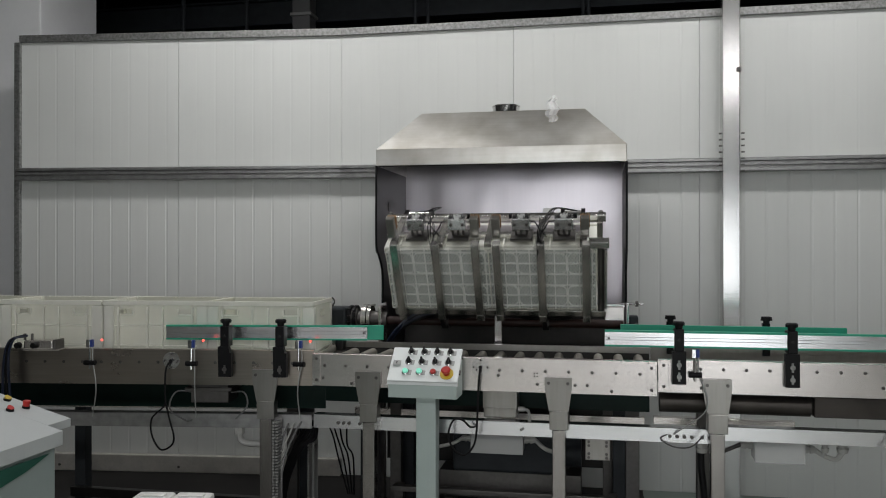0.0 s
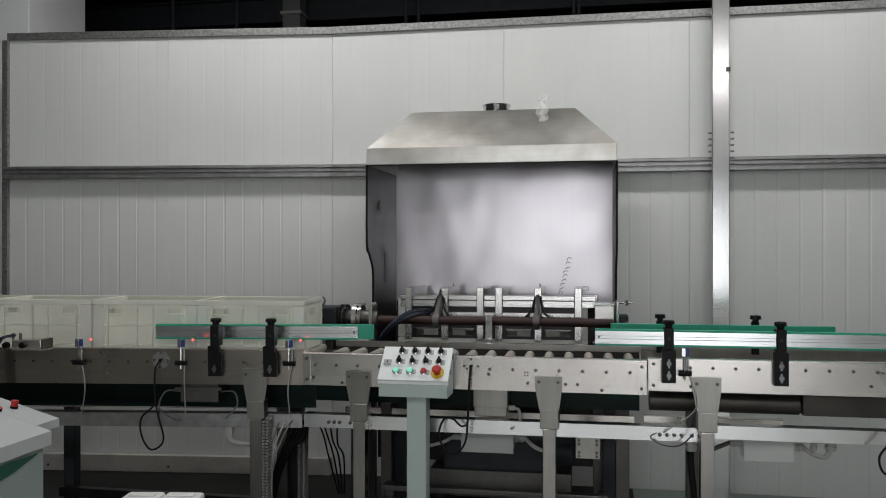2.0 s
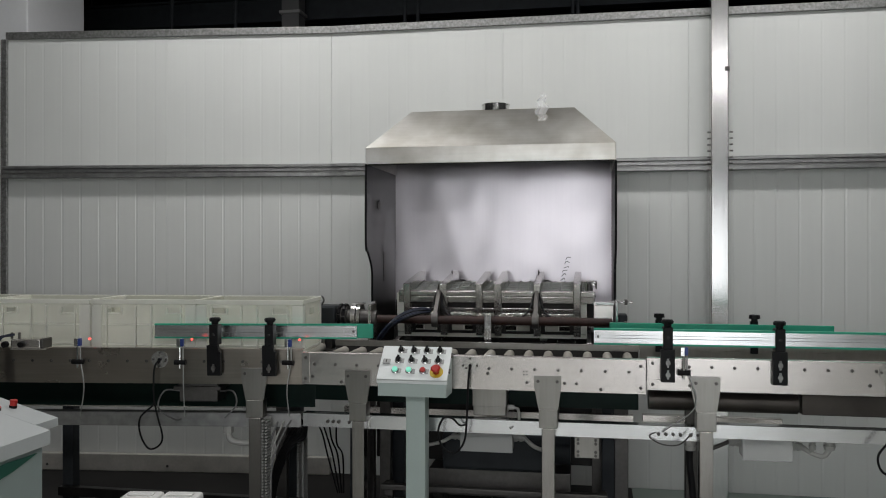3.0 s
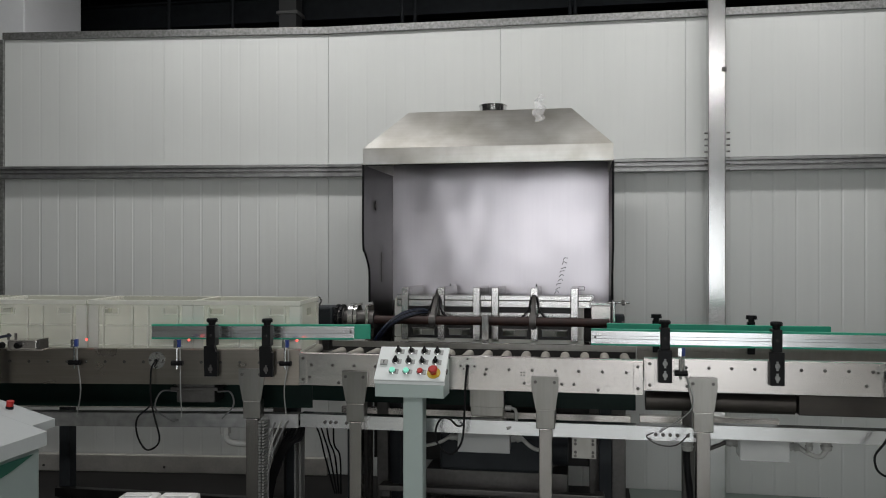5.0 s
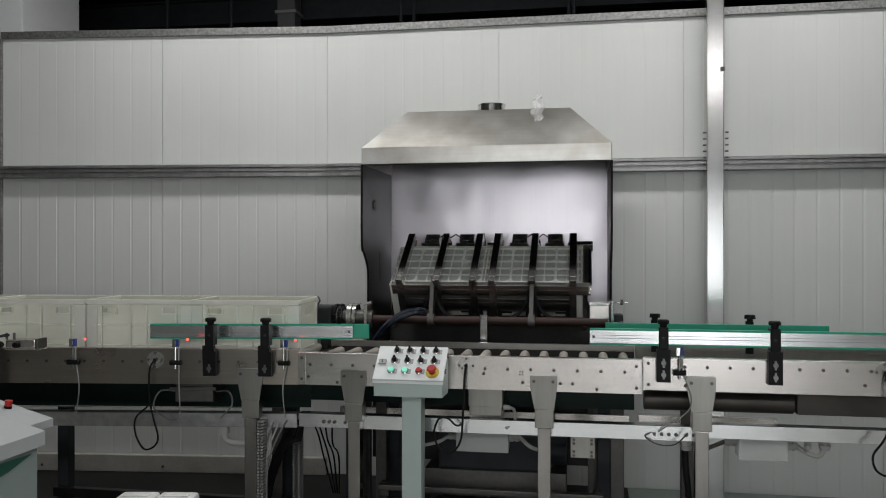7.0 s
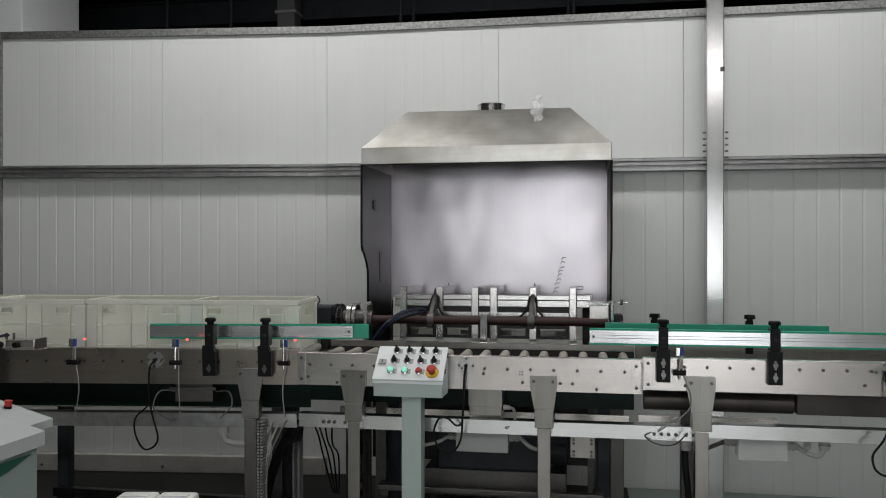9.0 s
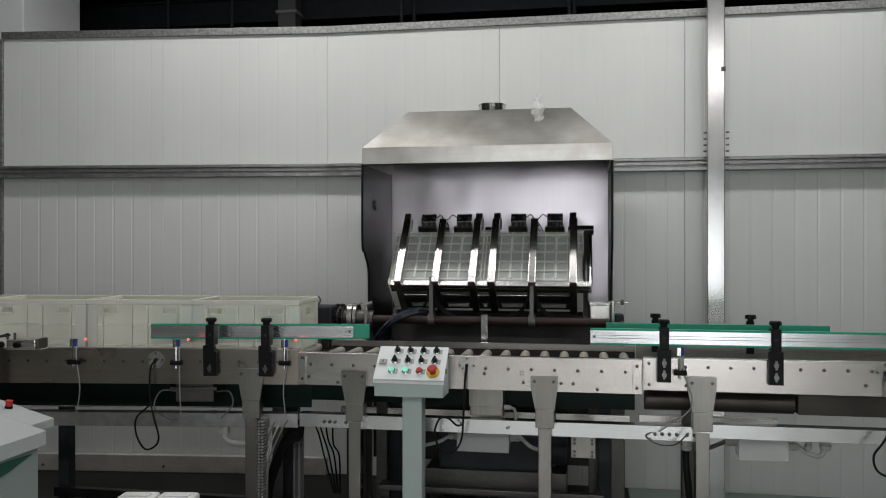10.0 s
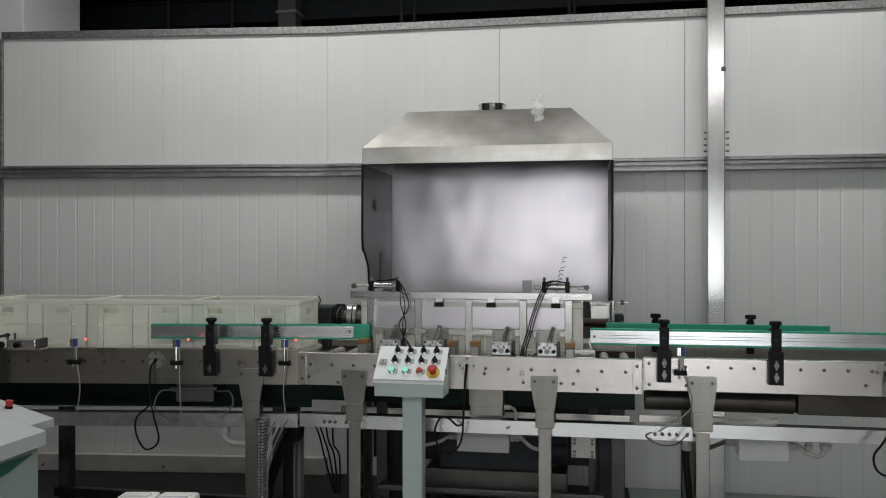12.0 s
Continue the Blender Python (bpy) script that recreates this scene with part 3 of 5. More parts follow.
def service_beam(M, x0, x1, z0, z1, holes, name_label, metal=ALU):
    t = thing("service_beam", M, name_label, "beam", "service beams")
    part("channel", prism(B(), [(0.05, z0), (0.05, z1), (0.053, z1 + 0.003), (0.11, z1 + 0.003), (0.11, z1), (0.055, z1 - 0.002), (0.055, z0 + 0.002), (0.10, z0 + 0.002), (0.10, z0)], "x", x0, x1), metal, t, local=True)
    for hx in holes:
        part("bolt", cyl(B(), (hx, 0.05, (z0 + z1) / 2 - 0.004), (hx, 0.042, (z0 + z1) / 2 - 0.004), 0.009, seg=10), STEEL_DARK, t, local=True)
    return t


service_beam(FACE, -1.52, 0.585, 0.742, 0.812, (-1.38, -1.35, -1.32, -1.26, -1.23, 0.345, 0.38, 0.415, 0.45, 0.50, 0.535, 0.57), "bright aluminium cable channel slung between the legs")
service_beam(FACE, 0.590, 2.6, 0.762, 0.828, (), "bright aluminium cable channel slung between the legs")
service_beam(BEND_C, -2.6, 0.01, 0.735, 0.808, (), "dull grey cable channel under the infeed conveyor", metal=GALV_DULL)


# ---- guide rails ----
def guide_rail(M, x0, x1, z0, label, cap):
    t = thing("guide_rail", M, label, "guide rail", "guide rails")
    h = 0.062
    part("profile", prism(B(), [(0, z0), (0, z0 + h * 0.36), (0.004, z0 + h * 0.40), (0.004, z0 + h * 0.60), (0, z0 + h * 0.64), (0, z0 + h), (0.02, z0 + h), (0.02, z0)], "x", x0, x1), ALU, t, "extruded aluminium profile", local=True)
    part("wear_strip", box(B(), x0, x1 + cap, 0.0205, 0.034, z0 - 0.008, z0 + h + 0.009, 0.003), GREEN, t, "green plastic wear strip", local=True)
    for za, zb in ((z0 - 0.0095, z0 - 0.0005), (z0 + h + 0.0005, z0 + h + 0.0095)):
        part("strip_lip", box(B(), x0, x1, -0.003, 0.020, za, zb, 0.001), GREEN, t, local=True)
    part("end_screw", cyl(B(), (x1 - 0.02 if cap else x0 + 0.02, 0, z0 + h / 2), (x1 - 0.02 if cap else x0 + 0.02, -0.003, z0 + h / 2), 0.006, seg=10), STEEL_DARK, t, local=True)
    return t


def rail_bracket(M, x, slots):
    """A black plastic bracket that clamps a guide rail to the conveyor's side."""
    t = thing("rail_bracket", M @ pose(x, 0, 0), "black plastic guide rail bracket with a clamping knob", "bracket", "rail brackets")
    part("plate", prism(B(), [(-0.034, 1.045), (-0.038, 1.205), (0.0, 1.212), (0.020, 1.205), (0.026, 1.175), (0.036, 1.172), (0.036, 1.045)] if not slots else
         [(-0.033, 1.045), (-0.033, 1.205), (0.033, 1.205), (0.033, 1.045)], "y", -0.035, -0.004), BLACK, t, local=True)
    part("clamp_block", box(B(), -0.023, 0.023, -0.040, 0.03, 1.206, 1.315, 0.004), BLACK, t, local=True)
    part("stem", cyl(B(), (0, -0.012, 1.315), (0, -0.012, 1.332), 0.017, 0.020, seg=16), BLACK, t, local=True)
    part("knob", cyl(cyl(B(), (0, -0.012, 1.332), (0, -0.012, 1.345), 0.028, 0.030, seg=10), (0, -0.012, 1.345), (0, -0.012, 1.352), 0.030, 0.024, seg=10), BLACK, t, "black star knob", local=True)
    for dz in (1.082, 1.14) if slots else (1.085,):
        part("slot_bolt", cyl(box(B(), -0.005, 0.005, -0.037, -0.0352, dz - 0.022, dz + 0.022), (0, -0.036, dz), (0, -0.043, dz), 0.012, seg=12), GALV if slots else STEEL_DARK, t, local=True)
    part("clamp_screw", cyl(B(), (0, -0.040, 1.262), (0, -0.046, 1.262), 0.007, seg=10), BLACK_STEEL, t, local=True)
    return t


guide_rail(pose(-1.227, 4.30, 0, 0, -0.3, 5.2), -1.13, 0.0, 1.222, "aluminium guide rail with a green strip beside the crates", 0.085)
guide_rail(pose(0.026, 4.17, 0), 0.0, 2.6, 1.233, "bright aluminium guide rail with a green strip", 0.0)
back_rail = thing("guide_rail", pose(0.116, 4.74, 0), "green plastic guide strip on the conveyor's far side", "guide rail", "guide rails")
part("wear_strip", box(B(), 0.116, 1.30, 4.72, 4.74, 1.215, 1.285, 0.003), GREEN, back_rail)
part("profile", box(B(), 0.13, 1.29, 4.741, 4.765, 1.22, 1.27, 0.002), ALU, back_rail)
for x in (0.39, 0.90):
    t = thing("rail_bracket", pose(x, 4.77, 1.29), "black clamping knob on the far guide rail", "bracket", "rail brackets")
    part("post", box(B(), x - 0.02, x + 0.02, 4.766, 4.80, 1.12, 1.30, 0.003), BLACK, t)
    part("stem", cyl(B(), (x, 4.77, 1.30), (x, 4.77, 1.315), 0.017, seg=12), BLACK, t)
    part("knob", cyl(B(), (x, 4.77, 1.315), (x, 4.77, 1.336), 0.031, 0.028, seg=10), BLACK, t)
RB = pose(-1.535, 4.17, 0, 0, 0, 6.0)
rail_bracket(RB @ pose(0, 0, -0.018), -0.432, False)
rail_bracket(RB @ pose(0, 0, -0.018), -0.133, False)
rail_bracket(FACE, 0.383, True)
rail_bracket(FACE, 0.905, True)


# ---- photo sensors ----
def photo_sensor(M, x, lit, drop, end):
    t = thing("photo_sensor", M @ pose(x, 0, 0), "small blue and steel photo sensor on a rod", "sensor", "photo sensors")
    part("rod", cyl(B(), (-0.004, -0.022, 1.06), (-0.004, -0.022, 1.20), 0.006, seg=10), CHROME, t, local=True)
    part("head", box(B(), -0.020, 0.0, -0.032, -0.012, 1.175, 1.218, 0.002), STEEL_BRIGHT, t, "steel sensor head", local=True)
    part("lens_cap", box(B(), 0.0005, 0.016, -0.032, -0.012, 1.178, 1.218, 0.002), BLUE, t, "blue sensor cap", local=True)
    part("clamp", cyl(B(), (-0.034, -0.02, 1.092), (0.028, -0.02, 1.092), 0.014, seg=12), BLACK, t, "black rod clamp", local=True)
    part("cable", tube(B(), [(0.012, -0.022, 1.18), (0.014, -0.024, 1.10), drop, end], 0.0035, 6), GREY_BOX, t, "thin grey cable", local=True, smooth=True)
    if lit:
        part("indicator", cyl(B(), (0.054, -0.004, 1.214), (0.054, 0.0, 1.214), 0.007, seg=12), RED_GLOW, t, "lit red indicator", local=True)
    return t


photo_sensor(BEND_C, -1.185, True, (0.03, -0.02, 0.95), (-0.02, 0.04, 0.79))
photo_sensor(BEND_C, -0.625, True, (0.015, -0.02, 0.95), (0.0, 0.04, 0.79))
photo_sensor(pose(-1.535, CY, 0), -0.04, True, (-0.01, -0.02, 0.95), (-0.02, 0.04, 0.79))
photo_sensor(FACE, 0.463, False, (0.05, -0.03, 0.93), (-0.10, 0.04, 0.785))


# ---- crates ----
def crate(m):
    """A milky stackable crate 600 x 400 x 280, base at z = 0, centred."""
    t = thing("plastic_crate", m, "translucent white plastic crate with ribs and handle slots", "crate", "plastic crates")
    L, W, Hc, k = 0.298, 0.198, 0.281, 0.004
    for s in (-1, 1):
        bm = B()
        y0, y1 = sorted((s * W, s * (W - k)))
        for a, b, c, d in ((-L, L, 0, 0.205), (-L, -0.215, 0.205, 0.235), (-0.135, 0.135, 0.205, 0.235), (0.215, L, 0.205, 0.235), (-L, L, 0.235, Hc)):
            box(bm, a, b, y0, y1, c, d)
        part("long_wall", bm, CRATE, t, local=True)
        bm = B()
        x0, x1 = sorted((s * L, s * (L - k)))
        for a, b, c, d in ((-W + k, W - k, 0, 0.19), (-W + k, -0.05, 0.19, 0.23), (0.05, W - k, 0.19, 0.23), (-W + k, W - k, 0.23, Hc)):
            box(bm, x0, x1, a, b, c, d)
        part("end_wall", bm, CRATE, t, local=True)
        for rx in (-0.215, -0.045, 0.045, 0.215):
            part("rib", box(B(), rx - 0.004, rx + 0.004, s * W - 0.002, s * (W + 0.012), 0.006, 0.245), CRATE_SOLID, t, local=True)
        for cx in (-1, 1):
            part("corner", prism(B(), [(cx * (L - 0.055), s * (W + 0.011)), (cx * (L + 0.002), s * (W + 0.011)), (cx * (L + 0.006), s * (W + 0.006)), (cx * (L + 0.006), s * (W - 0.03)),
                                       (cx * (L + 0.001), s * (W - 0.03)), (cx * (L + 0.001), s * (W + 0.001)), (cx * (L - 0.055), s * (W + 0.001))], "z", 0.004, 0.25), CRATE_SOLID, t, local=True)
        for hx in (-0.175, 0.175):
            bm = B()
            for a, b, c, d in ((-0.048, 0.048, 0.199, 0.206), (-0.048, -0.041, 0.206, 0.236), (0.041, 0.048, 0.206, 0.236)):
                box(bm, hx + a, hx + b, *sorted((s * (W - 0.006), s * (W + 0.007))), c, d, 0.001)
            part("handle_lip", bm, CRATE_SOLID, t, "thick lip round the handle slot", local=True)
        for rz in (0.03, 0.140):
            part("band", box(B(), -L, L, s * (W + 0.0005), s * (W + 0.008), rz - 0.003, rz + 0.003), CRATE_SOLID, t, local=True)
    bm = B()
    for s in (-1, 1):
        y0, y1 = sorted((s * (W - k), s * (W + 0.016)))
        box(bm, -L - 0.004, L + 0.004, y0, y1, Hc - 0.006, Hc)
        box(bm, -L - 0.004, L + 0.004, *sorted((s * (W + 0.012), s * (W + 0.016))), Hc - 0.024, Hc - 0.0061)
        x0, x1 = sorted((s * (L - k), s * (L + 0.006)))
        box(bm, x0, x1, -W + 0.004, W - 0.004, Hc - 0.020, Hc)
    part("rim", bm, CRATE_SOLID, t, local=True)
    bm = B()
    box(bm, -L + k, L - k, -W + k, W - k, 0.004, 0.008)
    part("base", bm, CRATE_MESH, t, local=True)
    bm = B()
    ring = []
    for q in range(32):
        cx, cy = ((1, 1), (-1, 1), (-1, -1), (1, -1))[q // 8]
        an = math.pi / 2 * (q // 8) + math.pi / 2 * (q % 8) / 7
        ring.append((cx * (L - 0.03) + 0.032 * math.cos(an), cy * (W - 0.03) + 0.032 * math.sin(an)))
    lo_ = [[bm.verts.new((x * k_, y * k_, z_)) for x, y in ring] for k_, z_ in ((0.985, -0.007), (1.0, 0.001), (1.0, 0.012))]
    for r0, r1 in zip(lo_, lo_[1:]):
        for q in range(32):
            bm.faces.new((r0[q], r0[(q + 1) % 32], r1[(q + 1) % 32], r1[q]))
    part("foot_skirt", bm, CRATE_SOLID, t, "rounded foot edge", local=True, smooth=True)
    lng = part("base_rib", box(B(), -0.0032, 0.0032, -W + 0.004, W - 0.004, -0.006, 0.0035), CRATE_RIB, t, local=True)
    for i in range(9):
        mm = pose(-L + 0.02 + i * (2 * L - 0.04) / 8, 0, 0)
        if i == 0:
            lng.matrix_basis = mm
        else:
            again(lng, mm, t)
    crs = part("base_rib", box(B(), -L + 0.004, L - 0.004, -0.0032, 0.0032, -0.0055, 0.003), CRATE_RIB, t, local=True)
    for j in range(6):
        mm = pose(0, -W + 0.02 + j * (2 * W - 0.04) / 5, 0)
        if j == 0:
            crs.matrix_basis = mm
        else:
            again(crs, mm, t)
    pts = []
    for q in range(24):
        sx, sy = ((1, 1), (-1, 1), (-1, -1), (1, -1))[q // 6]
        an = math.pi / 2 * (q // 6) + math.pi / 2 * (q % 6) / 5
        pts.append((sx * 0.034 + 0.032 * math.cos(an), sy * 0.036 + 0.032 * math.sin(an)))
    bm = B()
    rings = [[bm.verts.new((x * f, y * f, z)) for x, y in pts] for f, z in ((1.0, 0.003), (1.0, -0.005), (0.95, -0.005), (0.95, 0.003))]
    for r0, r1 in zip(rings, rings[1:]):
        for q in range(24):
            bm.faces.new((r0[q], r0[(q + 1) % 24], r1[(q + 1) % 24], r1[q]))
    loop = part("base_ring", bm, CRATE_RIB, t, "rounded rib under the base", local=True)
    spots = [(cx, cy) for cx in (-0.209, -0.0695, 0.0695, 0.209) for cy in (-0.107, 0.107)]
    loop.matrix_basis = pose(*spots[0], 0)
    for cx, cy in spots[1:]:
        again(loop, pose(cx, cy, 0), t)
    return t


BEND_K = pose(-1.535, CY, 0, 0, 0, 4.6)
crate0 = crate(BEND_K @ pose(-0.30, 0.315, 1.136))
for k in range(1, 5):
    copy_thing(crate0, BEND_K @ pose(-0.30 - 0.612 * k, 0.315 + 0.006 * (k % 2), 1.136, 0, 0, 0.5 * (k % 2)))

# ---- tipping frame ----
SHAFT = (-0.622, 5.0, 1.262)
tipper = thing("tipping_frame", pose(*SHAFT), "stainless tipping frame that clamps and turns two crates", "tipping machine")
ORIGIN[tipper] = Matrix()
part("shaft", cyl(B(), (-0.70, 0, 0), (0.76, 0, 0), 0.026, seg=24), RUST, tipper, "rust-brown round shaft", local=True, smooth=True)
FX = [-0.520, -0.285, -0.058, 0.060, 0.305, 0.552]
bm = B()
box(bm, -0.022, 0.022, -0.655, -0.1865, -0.200, -0.145, 0.003)
fbase = part("finger", bm, STEEL, tipper, "square steel lifting finger", local=True)
fbase.matrix_basis = pose(FX[0], 0, 0)
for x in FX[1:]:
    again(fbase, pose(x, 0, 0), tipper)
for x in FX:
    part("riser", box(B(), x - 0.022, x + 0.022, -0.186, -0.146, -0.200, 0.13, 0.003), STEEL, tipper, local=True)
# front frame: top bar, posts, sheet panels
part("top_bar", box(B(), -0.645, 0.660, -0.645, -0.600, 0.165, 0.205, 0.004), STEEL, tipper, "square steel top bar", local=True)
part("mid_bar", box(B(), -0.600, 0.560, -0.628, -0.606, -0.030, 0.006, 0.003), STEEL, tipper, local=True)
for x in (-0.535, -0.269, 0.007, 0.298, 0.536):
    part("front_post", box(B(), x - 0.020, x + 0.020, -0.634, -0.6055, -0.14, 0.1645, 0.003), STEEL, tipper, local=True)
for a, b in ((-0.514, -0.29), (-0.248, -0.014), (0.028, 0.277), (0.319, 0.515)):
    part("front_sheet", box(B(), a, b, -0.605, -0.602, 0.008, 0.163), HOOD_INNER, tipper, "thin stainless sheet", local=True)
for a, b in zip([-0.575] + [x + 0.0225 for x in FX], [x - 0.0225 for x in FX] + [0.660]):
    part("rear_bar", box(B(), a, b, -0.192, -0.154, -0.152, -0.121, 0.003), STEEL, tipper, "square steel rear bar", local=True)
    part("rear_bar", box(B(), a, b, -0.190, -0.156, -0.119, -0.078, 0.003), STEEL, tipper, local=True)
for a, b in zip([x + 0.0225 for x in FX], [x - 0.0225 for x in FX[1:]]):
    part("rear_bar", box(B(), a, b, -0.186, -0.158, -0.045, -0.015, 0.003), STEEL, tipper, local=True)
    part("rear_bar", box(B(), a, b, -0.186, -0.160, -0.013, 0.020, 0.003), STEEL, tipper, local=True)
# added near-black sheets, keep the shaded crate walls behind from showing bright
for a, b in zip([x + 0.0225 for x in FX], [x - 0.0225 for x in FX[1:]]):
    bm = B()
    box(bm, a, b, -0.176, -0.174, -0.077, 0.066)
    box(bm, a, a + 0.025, -0.176, -0.174, 0.066, 0.104)
    box(bm, b - 0.025, b, -0.176, -0.174, 0.066, 0.104)
    box(bm, a, b, -0.176, -0.174, 0.104, 0.122)
    part("rear_sheet", bm, BLACK_STEEL, tipper, "added dark rear sheet with a long slot", local=True)
    part("slot_rim", box(B(), a + 0.02, b - 0.02, -0.1735, -0.168, 0.058, 0.066, 0.002), BRACKET, tipper, local=True)
for z in (0.185,):
    for x in (-0.60, 0.625):
        part("side_rail", box(B(), x - 0.016, x + 0.016, -0.5995, -0.15, z - 0.018, z + 0.018, 0.003), STEEL, tipper, local=True)
for x in (0.655,):
    part("guide_rod", cyl(B(), (x, -0.58, -0.12), (x, -0.19, -0.12), 0.011, seg=12), CHROME, tipper, "bright guide rod", local=True, smooth=True)
    part("guide_rod", cyl(B(), (x - 0.026, -0.62, -0.12), (x - 0.026, -0.19, -0.12), 0.015, seg=12), STEEL_DARK, tipper, local=True, smooth=True)
    part("rod_bracket", box(B(), x - 0.09, x + 0.02, -0.64, -0.60, -0.145, -0.09, 0.003), STEEL, tipper, local=True)
for x in (-0.31, 0.305):
    part("lever_arm", prism(B(), [(-0.19, -0.19), (-0.19, -0.145), (-0.03, 0.03), (0.0, 0.048), (0.035, 0.035), (0.045, 0.0), (0.02, -0.04)], "x", x - 0.012, x + 0.012), STEEL_DARK, tipper, "dark lever arm on the shaft", local=True)
    part("hub", cyl(B(), (x - 0.02, 0, 0), (x + 0.02, 0, 0), 0.045, seg=20), STEEL_DARK, tipper, local=True, smooth=True)
for x in (-0.40, -0.163, 0.195, 0.430):
    part("clamp_body", box(B(), x - 0.050, x + 0.050, -0.770, -0.700, -0.115, -0.045, 0.004), ALU, tipper, "aluminium pneumatic clamp cylinder", local=True)
    for dx in (-0.033, 0.033):
        part("port", cyl(B(), (x + dx, -0.770, -0.090), (x + dx, -0.773, -0.090), 0.011, seg=16), BLACK, tipper, "dark air port", local=True)
        part("bolt", cyl(B(), (x + dx * 1.2, -0.770, -0.054), (x + dx * 1.2, -0.774, -0.054), 0.006, seg=10), STEEL_DARK, tipper, local=True)
        part("bolt", cyl(B(), (x + dx, -0.735, -0.115), (x + dx, -0.735, -0.119), 0.009, seg=10), STEEL_DARK, tipper, local=True)
    for dx, dz, r in ((0, -0.090, 0.014), (-0.014, -0.070, 0.008), (0.014, -0.070, 0.008), (0.0, -0.056, 0.006)):
        part("end_boss", cyl(B(), (x + dx, -0.770, dz), (x + dx, -0.776, dz), r, r * 0.8, seg=16), GREY_BOX, tipper, "pale round boss", local=True, smooth=True)
    part("backing_plate", box(B(), x - 0.062, x + 0.062, -0.6445, -0.6385, -0.13, 0.004, 0.001), BRACKET, tipper, "bolted backing plate", local=True)
    for dx in (-0.05, 0.05):
        for dz in (-0.035, -0.015):
            part("screw", cyl(B(), (x + dx, -0.6445, dz), (x + dx, -0.648, dz), 0.005, seg=8), STEEL_DARK, tipper, local=True)
    for dx in (-0.03, 0, 0.03):
        part("piston_rod", cyl(B(), (x + dx, -0.700, -0.08), (x + dx, -0.655, -0.08), 0.007, seg=10), STEEL_DARK, tipper, local=True)
    part("clamp_plate", box(B(), x - 0.06, x + 0.06, -0.655, -0.645, -0.125, -0.05, 0.002), STEEL_DARK, tipper, local=True)
    part("air_fitting", cyl(B(), (x + 0.01, -0.735, -0.045), (x + 0.03, -0.72, 0.03), 0.010, seg=10), CHROME, tipper, local=True)
for x in (-0.545, -0.065, 0.055, 0.545):
    part("stop_post", box(B(), x - 0.022, x + 0.022, -0.775, -0.655, -0.118, -0.074, 0.003), BRACKET, tipper, "grey steel stop block", local=True)
    part("stop_pad", box(B(), x - 0.026, x + 0.026, -0.765, -0.690, -0.072, -0.045, 0.003), BRASS, tipper, "amber bumper pad", local=True)
# cylinders and hoses on the top bar
for x0, x1 in ((-0.63, -0.37), (0.63, 0.40)):
    s = 1 if x1 > x0 else -1
    part("air_cylinder", cyl(B(), (x0 + s * 0.10, -0.622, 0.235), (x1, -0.622, 0.235), 0.016, seg=14), STEEL_BRIGHT, tipper, "small pneumatic cylinder", local=True, smooth=True)
    part("cylinder_rod", cyl(B(), (x0, -0.622, 0.235), (x0 + s * 0.10, -0.622, 0.235), 0.006, seg=8), CHROME, tipper, local=True)
    part("rod_eye", cyl(B(), (x0, -0.637, 0.232), (x0, -0.607, 0.232), 0.014, seg=12), STEEL_DARK, tipper, local=True)
    for x in (x0 + s * 0.10, x1 - s * 0.01):
        part("cylinder_mount", box(B(), x - 0.012, x + 0.012, -0.642, -0.604, 0.205, 0.262, 0.002), BLACK, tipper, local=True)
        part("air_fitting", cyl(B(), (x, -0.622, 0.25), (x, -0.622, 0.285), 0.008, seg=8), CHROME, tipper, local=True)
part("valve_block", box(B(), 0.295, 0.345, -0.642, -0.605, 0.206, 0.27, 0.003), GREY_BOX, tipper, "pale valve block", local=True)
for x in (-0.15, 0.13, 0.47):
    part("switch", box(B(), x - 0.025, x + 0.025, -0.672, -0.646, 0.125, 0.150, 0.002), BLACK, tipper, "black limit switch", local=True)
    part("switch_bracket", box(B(), x - 0.018, x + 0.018, -0.650, -0.6455, 0.135, 0.185, 0.001), STEEL_PLATE, tipper, local=True)
for dx in (0.0, 0.022, -0.022, 0.034):
    part("air_hose", tube(B(), [(-0.46 + dx * 2, -0.622, 0.262), (-0.38, -0.64, 0.262 + dx * 0.4), (-0.325 + dx, -0.715, 0.14), (-0.335 - dx * 0.8, -0.72, 0.03), (-0.32 + dx * 0.7, -0.71, -0.08), (-0.30, -0.60, -0.215)], 0.0028, 6), BLACK if dx < 0.03 else CONE, tipper, "thin pneumatic hose", local=True, smooth=True)
for dx in (0.0, 0.012, -0.01):
    part("air_hose", tube(B(), [(0.52, -0.622, 0.258), (0.43 + dx, -0.64, 0.255), (0.37 + dx, -0.715, 0.12), (0.335 + dx, -0.72, 0.0), (0.30 + dx, -0.71, -0.12), (0.29, -0.60, -0.215)], 0.0032, 6), BLACK, tipper, "black pneumatic hose", local=True, smooth=True)
for x, s in ((-0.31, -1), (-0.31, 1), (0.305, -1), (0.305, 1)):
    for j in range(3):
        part("air_hose", tube(B(), [(x, -0.20, -0.165 + 0.012 * j), (x + s * 0.018, -0.135, -0.135 + 0.01 * j), (x + s * 0.035, -0.10 + 0.01 * j, -0.07), (x + s * 0.075, -0.065 + 0.012 * j, -0.02), (x + s * 0.15, -0.035 + 0.008 * j, 0.012)], 0.0058, 6), BLACK, tipper, local=True, smooth=True)
